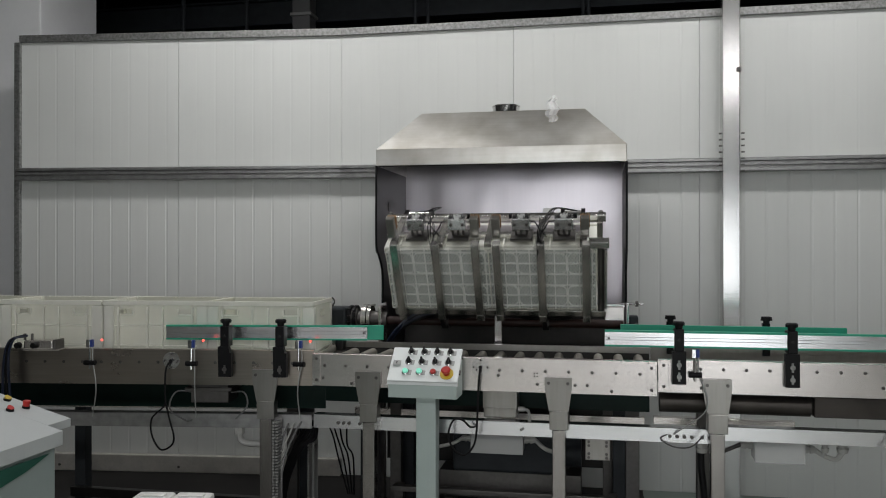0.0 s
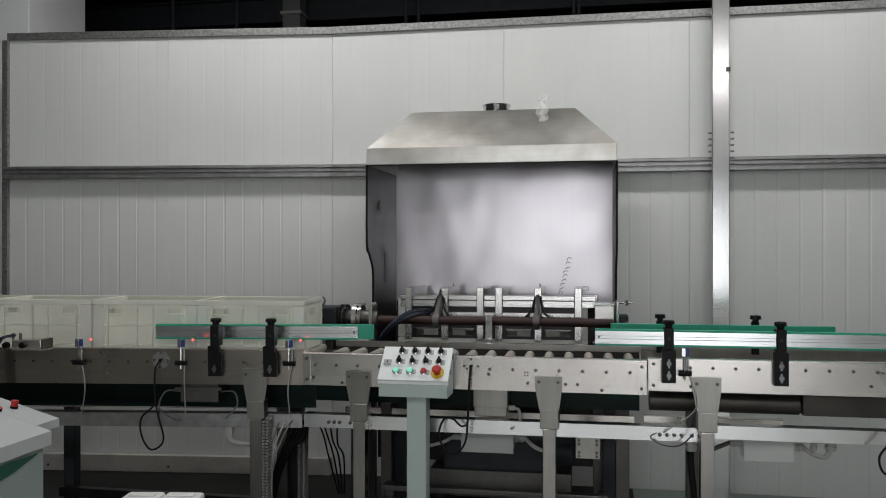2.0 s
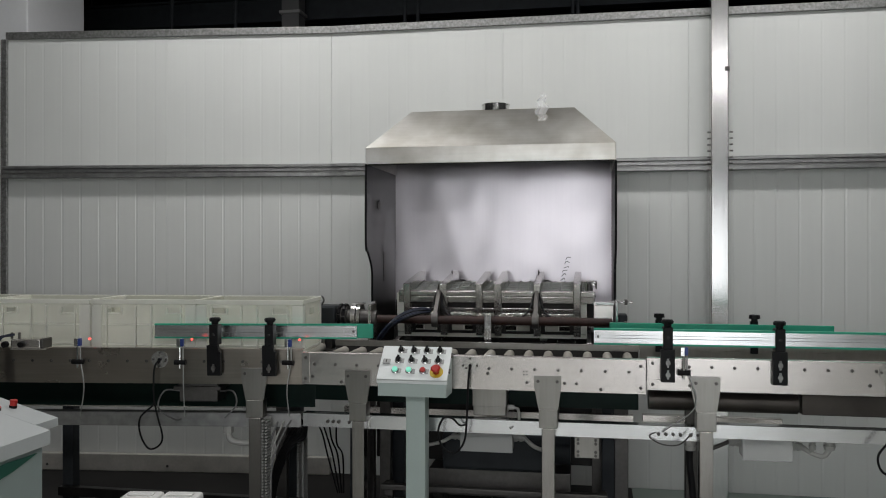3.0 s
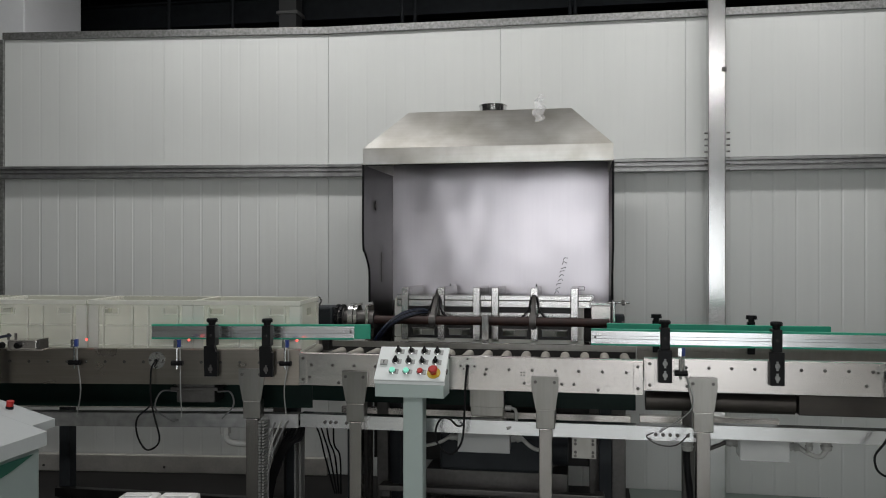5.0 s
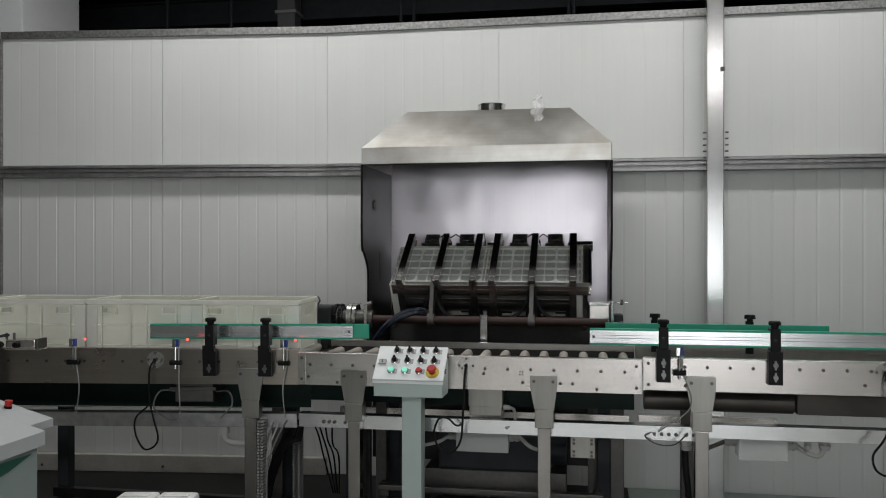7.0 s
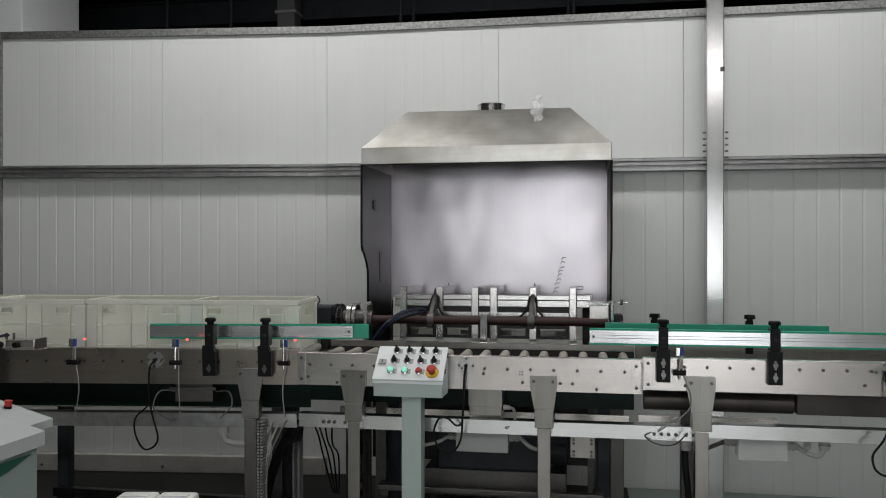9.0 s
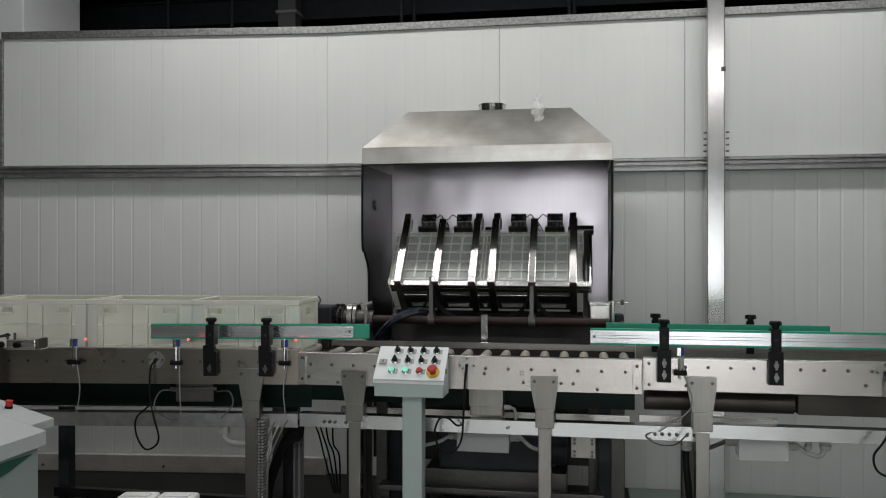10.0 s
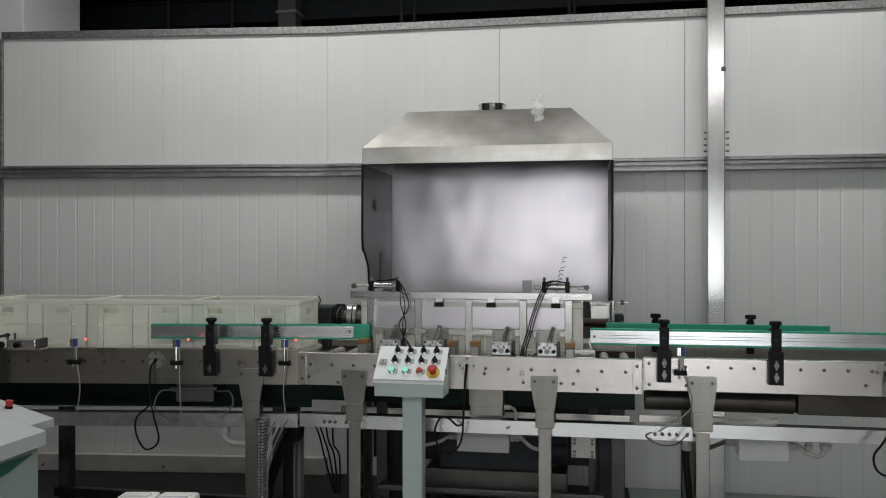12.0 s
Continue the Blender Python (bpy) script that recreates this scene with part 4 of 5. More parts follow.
for x in (-0.40, -0.163, 0.195, 0.430):
    s = 1 if x in (-0.40, 0.195) else -1
    part("air_hose", tube(B(), [(x + s * 0.05, -0.75, -0.10), (x + s * 0.08, -0.755, -0.12), (x + s * 0.10, -0.72, -0.125), (x + s * 0.125, -0.69, -0.13), (x + s * 0.14, -0.66, -0.12)], 0.004, 6), BLACK, tipper, local=True, smooth=True)

held = []
for x in (-0.292, 0.306):
    c = copy_thing(crate0, pose(*SHAFT))
    for o in c.children:
        o.matrix_basis = pose(x, -0.392, -0.133) @ o.matrix_basis
    held.append(tagged(c, "translucent white plastic crate held in the tipping frame"))

# ---- shaft drive and bearings ----
drive = thing("shaft_drive", pose(-1.5, 5.0, 1.06), "dark gear motor with chain coupling driving the tipping shaft", "gear motor")
part("gearbox", box(B(), -1.70, -1.555, 4.93, 5.09, 1.20, 1.345, 0.015), MOTOR, drive, "dark grey gearbox")
bm = B()
cyl(bm, (-1.86, 5.0, 1.275), (-1.70, 5.0, 1.275), 0.07, seg=24)
for k in range(14):
    q = 2 * math.pi * k / 14
    box(bm, -1.85, -1.71, -0.004, 0.004, 0.068, 0.080, 0, Matrix.Translation((0, 5.0, 1.275)) @ Matrix.Rotation(q, 4, "X"))
part("motor", bm, MOTOR, drive, "finned motor")
part("lifting_eye", tube(B(), [(-1.665, 5.0, 1.345), (-1.68, 5.0, 1.375), (-1.665, 5.0, 1.40), (-1.65, 5.0, 1.375), (-1.665, 5.0, 1.345)], 0.005, 8), STEEL_DARK, drive, smooth=True)
part("hub", cyl(B(), (-1.555, 5.0, 1.275), (-1.46, 5.0, 1.275), 0.045, seg=20), STEEL_DARK, drive, smooth=True)
for k in range(12):
    q = 2 * math.pi * k / 12
    for x in (-1.535, -1.505):
        part("chain_link", box(B(), x - 0.010, x + 0.010, -0.017, 0.017, 0.064, 0.080, 0.004, Matrix.Translation((0, 5.0, 1.275)) @ Matrix.Rotation(q + (0.2 if x > -1.52 else 0), 4, "X")), BLACK, drive)
part("sprocket", cyl(B(), (-1.545, 5.0, 1.275), (-1.49, 5.0, 1.275), 0.065, seg=24), STEEL_DARK, drive, smooth=True)
part("coupling_ring", cyl(cyl(B(), (-1.455, 5.0, 1.275), (-1.425, 5.0, 1.275), 0.088, seg=32), (-1.42, 5.0, 1.275), (-1.40, 5.0, 1.275), 0.082, seg=32), STEEL, drive, "bright steel ring coupling", smooth=True)
part("hub", cyl(B(), (-1.40, 5.0, 1.27), (-1.34, 5.0, 1.27), 0.05, seg=20), STEEL_DARK, drive, smooth=True)
part("bearing_plate", box(B(), -1.345, -1.325, 4.93, 5.07, 0.98, 1.355, 0.003), STEEL_PLATE, drive, "steel bearing plate")
part("bearing", cyl(B(), (-1.325, 5.0, 1.262), (-1.30, 5.0, 1.262), 0.055, seg=24), STEEL_DARK, drive, smooth=True)
part("base_plate", box(B(), -1.88, -1.30, 4.90, 5.10, 1.06, 1.075, 0.002), STEEL_DARK, drive)
part("pedestal", box(B(), -1.66, -1.58, 4.95, 5.05, 1.075, 1.20, 0.003), STEEL_DARK, drive)
for x in (-1.84, -1.36):
    for y in (4.93, 5.07):
        part("leg", box(B(), x - 0.025, x + 0.025, y - 0.025, y + 0.025, 0, 1.06, 0.003), STEEL_DARK, drive)
part("tension_rod", cyl(B(), (-1.42, 4.93, 1.355), (-1.36, 4.93, 1.365), 0.006, seg=8), CHROME, drive)
part("terminal_box", box(B(), -1.64, -1.58, 4.90, 4.935, 1.155, 1.20, 0.003), PAINT_LIGHT, drive)
for j in range(6):
    k = j - 2.5
    part("air_hose", tube(B(), [(-1.30, 4.90 + 0.006 * k, 1.09), (-1.25, 4.89 - 0.008 * k, 1.165 + 0.006 * k), (-1.18 + 0.004 * k, 4.90, 1.245 + 0.010 * k), (-1.09, 4.91 + 0.01 * k, 1.298 + 0.008 * k),
                                (-1.0, 4.93, 1.322 + 0.006 * k), (-0.955, 4.95, 1.318 + 0.003 * k)], 0.007, 6), BLUE_HOSE if j % 3 else BLACK, drive, "dark blue air hose", smooth=True)

bearing = thing("shaft_bearing", pose(0.16, 5.0, 0.98), "steel end bearing bracket with threaded adjusters", "bearing")
part("plate", box(B(), 0.152, 0.168, 4.86, 4.99, 0.98, 1.40, 0.003), STEEL_BRIGHT, bearing)
part("housing", box(B(), 0.17, 0.225, 4.95, 5.05, 1.21, 1.315, 0.01), MOTOR, bearing, "dark bearing housing")
part("stand", box(B(), 0.15, 0.23, 4.95, 5.05, 0, 1.21, 0.004), STEEL_DARK, bearing)
for z in (1.39, 1.265):
    part("adjuster", cyl(B(), (0.12, 4.90, z), (0.25, 4.90, z), 0.007, seg=10), CHROME, bearing)
    part("nut", cyl(B(), (0.205, 4.90, z), (0.222, 4.90, z), 0.016, seg=6), STEEL_DARK, bearing)
part("cover", box(B(), 0.03, 0.145, 4.99, 5.06, 1.245, 1.365, 0.004), STEEL_PLATE, bearing, "small steel cover box")
part("cover_lid", box(B(), 0.025, 0.15, 4.985, 5.065, 1.3655, 1.385, 0.003), STEEL_BRIGHT, bearing)
support = thing("shaft_support", pose(-0.597, 4.93, 0.98), "upright bright steel plate in front of the shaft", "support plate")
part("plate", box(B(), -0.619, -0.577, 4.925, 4.935, 0.98, 1.305, 0.002), STEEL_BRIGHT, support)
part("base", box(B(), -0.66, -0.54, 4.86, 4.97, 0.965, 0.9795, 0.002), STEEL_DARK, support)
part("leg", box(B(), -0.63, -0.57, 4.88, 4.94, 0, 0.9645, 0.003), BLACK_STEEL, support)
for x in (-0.671, -0.539, -0.050):
    t = thing("stop_bracket", pose(x, 5.78, 1.25), "small bolted steel stop bracket on the hood's back sheet", "bracket", "stop brackets")
    part("plate", box(B(), x - 0.034, x + 0.034, 5.756, 5.766, 1.275, 1.325, 0.002), BRACKET, t)
    part("standoff", box(B(), x - 0.024, x + 0.024, 5.7665, 5.792, 1.235, 1.32, 0.002), BLACK_STEEL, t)
    part("roller", cyl(B(), (x - 0.024, 5.752, 1.262), (x + 0.024, 5.752, 1.262), 0.014, seg=12), BLACK, t)
    for d in (-0.016, 0.016):
        part("bolt", cyl(B(), (x + d, 5.756, 1.303), (x + d, 5.748, 1.303), 0.009, seg=8), STEEL_DARK, t)
# near-black here too, for the shade below the shaft
cross = thing("cross_beam", pose(-0.6, 5.12, 1.02), "steel cross beam below the shaft, coloured dark for shade", "beam")
part("beam", box(B(), HX0 + 0.03, HX1 - 0.03, 5.10, 5.16, 0.97, 1.02, 0.003), BLACK_STEEL, cross)
for x in (-1.25, 0.05):
    part("leg", box(B(), x - 0.03, x + 0.03, 5.10, 5.16, 0, 0.97, 0.003), STEEL_DARK, cross)

# ---- control pedestal ----
PM = pose(-1.045, 4.00, 0, 0, 0, -1.0)
ped = thing("control_pedestal", PM, "pale green control box on a square stand with switches", "control panel")
part("enclosure", prism(B(), [(0.004, 0.965), (0.004, 1.040), (0.150, 1.182), (0.160, 1.182), (0.165, 0.965)], "x", 0.005, 0.353), PAINT, ped, "pale green sloped enclosure", local=True)
SL = math.atan2(0.150, 0.154)
LID = pose(0, 0, 1.046) @ Matrix.Rotation(SL, 4, "X")
lid = part("lid", box(B(), 0, 0.36, -0.004, 0.208, 0, 0.012, 0.003, LID), PAINT_LIGHT, ped, "pale grey hinged lid", local=True)
part("lid_lip", box(B(), 0, 0.36, -0.0015, 0.0035, 1.030, 1.046, 0.001), PAINT_LIGHT, ped, local=True)
part("stand", box(B(), 0.135, 0.236, 0.06, 0.15, 0.012, 0.9645, 0.004), PAINT, ped, "pale green square stand", local=True)
part("base_plate", box(B(), 0.06, 0.30, 0.0, 0.21, 0, 0.0115, 0.002), PAINT, ped, local=True)
for i, z in enumerate((0.06, 0.16)):
    part("hinge", cyl(B(), LID @ Vector((0.362, z - 0.012, 0.006)), LID @ Vector((0.362, z + 0.012, 0.006)), 0.006, seg=8), STEEL_DARK, ped, local=True)


def on_lid(u, v, h=0.012):
    return LID @ pose(0.355 * u, 0.205 * v, h)


def knob(u, v, kind, size=1.0):
    m = on_lid(u, v)
    up = lambda a: m @ Vector((0, 0, a))
    ring = part("selector_switch" if kind == "turn" else "push_button", cyl(cyl(B(), up(0), up(0.006), 0.019 * size, seg=20), up(0.006), up(0.012), 0.016 * size, seg=20), CHROME, ped, "chrome-ringed switch", local=True, smooth=True)
    ORIGIN[ring] = ORIGIN[ped]
    if kind == "turn":
        part("handle", box(cyl(B(), up(0.012), up(0.020), 0.012, seg=16), -0.005, 0.005, -0.014, 0.014, 0.018, 0.034, 0.002, m @ Matrix.Rotation(0.25 * math.sin(9 * u + 5 * v), 4, "Z")), BLACK, ring, "black turn handle", local=True)
    else:
        part("cap", cyl(B(), up(0.012), up(0.020), 0.0145 * size, 0.013 * size, seg=20), {"green": GREEN_GLOW, "red": RED}[kind], ring, {"green": "lit pale green cap", "red": "red cap"}[kind], local=True, smooth=True)
    part("legend_plate", box(B(), 0.012, 0.030, -0.015, 0.012, 0.0, 0.003, 0, m), GREY_BOX, ring, local=True)


for u in (0.28, 0.47, 0.66, 0.85):
    knob(u, 0.86, "turn")
for u in (0.265, 0.46, 0.655, 0.845):
    knob(u, 0.55, "turn")
for u, k in ((0.25, "green"), (0.45, "green"), (0.65, "red")):
    knob(u, 0.24, k)
m = on_lid(0.845, 0.22)
up_ = lambda a: m @ Vector((0, 0, a))
es = part("emergency_stop", cyl(B(), up_(0), up_(0.004), 0.034, seg=28), YELLOW, ped, "yellow plate of the emergency stop", local=True, smooth=True)
part("stem", cyl(B(), up_(0.004), up_(0.022), 0.016, seg=16), RED, es, local=True)
part("mushroom", cyl(cyl(B(), up_(0.022), up_(0.034), 0.019, 0.024, seg=24), up_(0.034), up_(0.040), 0.024, 0.017, seg=24), RED, es, "red mushroom cap", local=True, smooth=True)
m = on_lid(0.10, 0.50)
lock = part("lock", box(B(), -0.020, 0.020, -0.016, 0.016, 0, 0.010, 0.004, m), GREY_BOX, ped, "square grey lock", local=True)
part("keyhole", box(B(), -0.003, 0.003, -0.008, 0.008, 0.010, 0.012, 0, m), STEEL_DARK, lock, local=True)

# ---- operator console ----
con = thing("operator_console", pose(-2.25, 2.4, 0), "pale green operator console with a sloping white top", "console")


def top_z(x):
    return 1.05 + 0.28 * (-1.90 - x)


part("top_panel", prism(B(), [(-1.90, top_z(-1.90)), (-2.65, top_z(-2.65)), (-2.65, top_z(-2.65) - 0.05), (-1.90, 1.0)], "y", 1.75, 2.66), CONSOLE_TOP, con, "sloping pale grey top panel")
part("top_wing", prism(B(), [(-1.96, top_z(-1.96)), (-2.65, top_z(-2.65)), (-2.65, top_z(-2.65) - 0.03), (-1.96, top_z(-1.96) - 0.03)], "y", 2.661, 2.79), CONSOLE_TOP, con)
part("body", box(B(), -2.63, -1.915, 1.78, 2.64, 0.06, 0.999, 0.006), CONSOLE_BODY, con, "pale green cabinet body")
part("side_strip", prism(B(), [(1.80, 0.93), (1.80, 0.985), (2.45, 0.985), (2.60, 0.982), (2.48, 0.95), (2.36, 0.93)], "x", -1.9145, -1.908), GREEN_PAINT, con, "dark green stripe")
part("plinth", box(B(), -2.60, -1.94, 1.82, 2.61, 0, 0.0595), BLACK, con)
for x, y, mt, nm in ((-2.113, 2.74, RED, "emergency_stop"), (-2.125, 2.67, RED, "push_button"), (-2.20, 2.75, YELLOW, "push_button"), (-2.26, 2.74, CHROME, "selector_switch"), (-2.19, 2.63, BLACK, "display")):
    z = top_z(x)
    if nm == "display":
        part(nm, box(B(), x - 0.06, x + 0.03, y - 0.03, y + 0.03, z - 0.02, z + 0.012, 0.002), GREY_BOX, con)
    else:
        b = part(nm, cyl(B(), (x, y, z - 0.01), (x + 0.003, y, z + 0.008), 0.014, seg=18), BLACK, con, smooth=True)
        part("cap", cyl(B(), (x + 0.003, y, z + 0.008), (x + 0.006, y, z + (0.028 if nm[0] == "e" else 0.012)), 0.012, 0.0135, seg=18), mt, b, smooth=True)

# ---- under the conveyors ----
mb = thing("drive_box", pose(-0.51, 4.35, 0.9), "square stainless drive housing below the conveyor", "housing")
part("housing", box(B(), -0.600, -0.428, 4.31, 4.47, 0.822, 0.975, 0.004), BRACKET, mb)
part("cover", box(B(), -0.604, -0.424, 4.305, 4.3095, 0.870, 0.970, 0.002), BRACKET, mb)
part("cable_gland", cyl(B(), (-0.424, 4.36, 0.86), (-0.39, 4.36, 0.86), 0.014, seg=12), NYLON, mb)
part("cable", tube(B(), [(-0.39, 4.36, 0.86), (-0.365, 4.34, 0.85), (-0.36, 4.28, 0.80), (-0.40, 4.245, 0.775)], 0.008, 8), NYLON, mb, smooth=True)
mb2 = thing("drive_box", BEND_C @ pose(-0.565, 0.07, 0.915), "square stainless drive housing below the conveyor", "housing")
part("housing", box(B(), -0.10, 0.11, 0.0, 0.16, -0.05, 0.072, 0.004), STEEL_DARK, mb2, local=True)
part("flange", box(B(), -0.13, 0.13, -0.01, 0.17, 0.015, 0.035, 0.002), STEEL_DARK, mb2, local=True)
part("cable", tube(B(), [(0.11, 0.05, 0.0), (0.19, 0.02, 0.005), (0.22, -0.02, -0.06), (0.16, -0.03, -0.13)], 0.0045, 8), CONE, mb2, smooth=True, local=True)
part("cable", tube(B(), [(-0.10, 0.05, 0.0), (-0.19, 0.02, 0.005), (-0.21, -0.02, -0.08), (-0.12, -0.03, -0.14), (-0.08, -0.03, -0.14)], 0.0045, 8), CONE, mb2, smooth=True, local=True)


def gland(t, p, d, r=0.018):
    p, d = Vector(p), Vector(d).normalized()
    part("cable_gland", cyl(cyl(cyl(B(), p, p + d * 0.02, r, seg=8), p + d * 0.02, p + d * 0.032, r * 0.8, seg=14), p + d * 0.032, p + d * 0.055, r * 1.05, r * 0.8, seg=14), NYLON, t, "pale grey cable gland")


jb = thing("junction_box", pose(-0.53, 4.32, 0.69), "grey plastic junction box below the cable channel", "junction box", "junction boxes")
part("box", box(B(), -0.667, -0.397, 4.32, 4.44, 0.632, 0.742, 0.006), GREY_BOX, jb)
part("lid", box(B(), -0.671, -0.393, 4.312, 4.3195, 0.628, 0.746, 0.003), GREY_BOX, jb)
gland(jb, (-0.393, 4.38, 0.70), (1, 0, 0), 0.026)
gland(jb, (-0.20, 4.32, 0.735), (0, 0, -1), 0.026)
gland(jb, (-0.671, 4.38, 0.69), (-1, 0, 0))
part("cable", tube(B(), [(-0.34, 4.38, 0.70), (-0.28, 4.36, 0.655), (-0.22, 4.33, 0.65), (-0.20, 4.32, 0.685)], 0.011, 8), NYLON, jb, "corrugated conduit", smooth=True)
part("cable", tube(B(), [(-0.725, 4.38, 0.69), (-0.78, 4.37, 0.66), (-0.86, 4.36, 0.64)], 0.010, 8), NYLON, jb, smooth=True)
jr = thing("junction_box", pose(0.87, 4.32, 0.69), "clear-lidded plastic junction box below the cable channel", "junction box", "junction boxes")
part("box", box(B(), 0.762, 0.992, 4.325, 4.44, 0.648, 0.755, 0.006), CLEAR_LID, jr)
part("terminal_strip", box(B(), 0.80, 0.95, 4.40, 4.43, 0.68, 0.72, 0.002), GREY_BOX, jr)
part("lid", box(B(), 0.757, 0.997, 4.305, 4.3245, 0.642, 0.758, 0.008), CLEAR_LID, jr, "milky clear lid")
gland(jr, (0.757, 4.37, 0.72), (-1, 0, 0), 0.022)
gland(jr, (0.997, 4.37, 0.71), (1, 0, 0), 0.022)
gland(jr, (1.09, 4.33, 0.76), (0, 0, -1), 0.018)
gland(jr, (1.17, 4.33, 0.762), (0, 0, -1), 0.028)
part("cable", tube(B(), [(0.70, 4.37, 0.72), (0.65, 4.36, 0.70), (0.58, 4.34, 0.675)], 0.011, 8), STEEL_DARK, jr, "grey conduit", smooth=True)
part("cable", tube(B(), [(1.05, 4.37, 0.71), (1.09, 4.35, 0.685), (1.14, 4.33, 0.675), (1.17, 4.33, 0.71)], 0.013, 8), NYLON, jr, "corrugated conduit", smooth=True)
part("cable", tube(B(), [(1.05, 4.37, 0.70), (1.08, 4.35, 0.69), (1.09, 4.33, 0.705)], 0.008, 8), NYLON, jr, smooth=True)
dh = thing("drop_hose", pose(0.504, 4.33, 0), "black hose dropping from the cable channel", "hose")
gland(dh, (0.504, 4.30, 0.742), (0, 0, -1), 0.030)
part("hose", tube(B(), [(0.504, 4.33, 0.705), (0.506, 4.33, 0.60), (0.522, 4.33, 0.42), (0.53, 4.33, 0.02)], 0.017, 10), RUBBER, dh, "black rubber hose", smooth=True)
mp_ = thing("mounting_plate", pose(-0.01, 4.4, 0.65), "square bolted steel mounting plate", "plate")
part("plate", box(B(), -0.073, 0.054, 4.40, 4.41, 0.598, 0.709, 0.002), BRACKET, mp_)
part("arm", box(B(), -0.035, 0.02, 4.4105, 4.949, 0.63, 0.68, 0.002), STEEL_DARK, mp_)
part("cross_arm", box(B(), 0.0205, 0.14, 4.90, 4.949, 0.63, 0.68, 0.002), STEEL_DARK, mp_)
for dx in (-0.055, 0.036):
    for z in (0.612, 0.632, 0.675, 0.695):
        part("bolt", cyl(B(), (dx, 4.40, z), (dx, 4.392, z), 0.008, seg=8), STEEL_DARK, mp_)
gm = thing("gear_motor", pose(-0.5, 4.62, 0.2), "long dark blue-grey motor under the conveyor", "motor")
part("casing", box(B(), -0.82, -0.20, 4.60, 4.85, 0.45, 0.66, 0.02), MOTOR, gm)
part("base", box(B(), -0.90, -0.10, 4.62, 4.83, 0.30, 0.4495, 0.004), STEEL_DARK, gm)
for x in (-0.85, -0.15):
    part("foot", box(B(), x - 0.03, x + 0.03, 4.65, 4.80, 0, 0.2995, 0.003), STEEL_DARK, gm)
part("end_cap", cyl(B(), (-0.20, 4.72, 0.555), (-0.10, 4.72, 0.555), 0.08, seg=20), MOTOR, gm, smooth=True)
for a, b, y, z0, z1 in ((-1.15, 0.10, 4.50, 0.345, 0.375), (-1.15, 0.10, 4.48, 0.23, 0.30), (-3.2, -1.30, 4.55, 0.19, 0.245)):
    t = thing("stretcher", pose((a + b) / 2, y, z0), "low stainless stretcher bar between the legs", "stretcher bar", "stretchers")
    part("bar", box(B(), a, b, y, y + 0.05, z0, z1, 0.004), BLACK_STEEL if a < -2 else STEEL_DARK, t)
    for x in (a + 0.03, b - 0.03):
        part("leg", box(B(), x - 0.025, x + 0.025, y + 0.0505, y + 0.095, 0, z1, 0.003), STEEL_DARK, t)
for x, y in ((-3.167, 4.6), (-1.783, 4.83), (-1.159, 4.95), (0.113, 4.95), (-1.36, 4.72)):
    t = thing("frame_post", pose(x, y, 0), "steel frame post below the conveyor, toned down for shade", "post", "frame posts")
    # dark motor grey gives the posts the under-conveyor shade by colour
    part("post", box(B(), x - 0.036, x + 0.036, y, y + 0.07, 0, 0.96, 0.004), MOTOR, t)
    part("foot", box(B(), x - 0.06, x + 0.06, y - 0.02, y + 0.09, 0.0, 0.010, 0.002), STEEL_DARK, t)


def cable_duct(M, x0, x1, z0, z1):
    """Slotted wiring duct: a back strip with a comb of fingers."""
    t = thing("cable_duct", M, "grey slotted plastic wiring duct beside the leg", "cable duct", "cable ducts")
    part("back", box(B(), x0, x1, 0.03, 0.034, z0, z1), DUCT, t, local=True)
    bm = B()
    box(bm, -0.006, 0.006, -0.03, 0.03, 0, 0.009)
    f0 = part("finger", bm, DUCT, t, local=True)
    n = int((z1 - z0) / 0.0165)
    for i in range(n):
        for j, x in enumerate((x0 + 0.012, x1 - 0.006)):
            mm = pose(x, 0, z0 + i * 0.0165)
            if i == 0 and j == 0:
                f0.matrix_basis = mm
            else:
                again(f0, mm, t)


cable_duct(pose(-1.700, 4.165, 0), -0.018, 0.020, 0.02, 0.80)
cable_duct(pose(-1.665, 4.62, 0), -0.022, 0.028, 0.02, 0.74)


def loose_cable(pts, r, mat, label):
    t = thing("cable", pose(*pts[0]), label, "cable", "cables")
    part("jacket", tube(B(), pts, r, 8, 8), mat, t, smooth=True)


loose_cable([(-0.600, 4.182, 1.10), (-0.606, 4.165, 1.02), (-0.612, 4.16, 0.85), (-0.625, 4.16, 0.72), (-0.675, 4.16, 0.655), (-0.735, 4.16, 0.68), (-0.762, 4.16, 0.755), (-0.735, 4.16, 0.83), (-0.69, 4.17, 0.83), (-0.655, 4.2, 0.79), (-0.63, 4.245, 0.785)], 0.0055, RUBBER, "black cable hanging in a loop")
loose_cable([(1.40, 4.182, 1.115), (1.402, 4.165, 1.05), (1.41, 4.16, 0.88), (1.38, 4.15, 0.80), (1.335, 4.15, 0.73), (1.35, 4.15, 0.66), (1.41, 4.15, 0.64), (1.47, 4.17, 0.72)], 0.0055, RUBBER, "black cable hanging in a loop")
PB = BEND_C
loose_cable([PB @ Vector(p) for p in ((-0.745, -0.018, 1.105), (-0.765, -0.03, 1.06), (-0.768, -0.035, 0.95), (-0.768, -0.04, 0.87), (-0.835, -0.045, 0.80), (-0.835, -0.045, 0.71), (-0.79, -0.045, 0.635), (-0.735, -0.045, 0.65), (-0.715, -0.045, 0.70), (-0.74, -0.045, 0.80), (-0.765, -0.04, 0.90))], 0.005, RUBBER, "black cable hanging in a long loop")
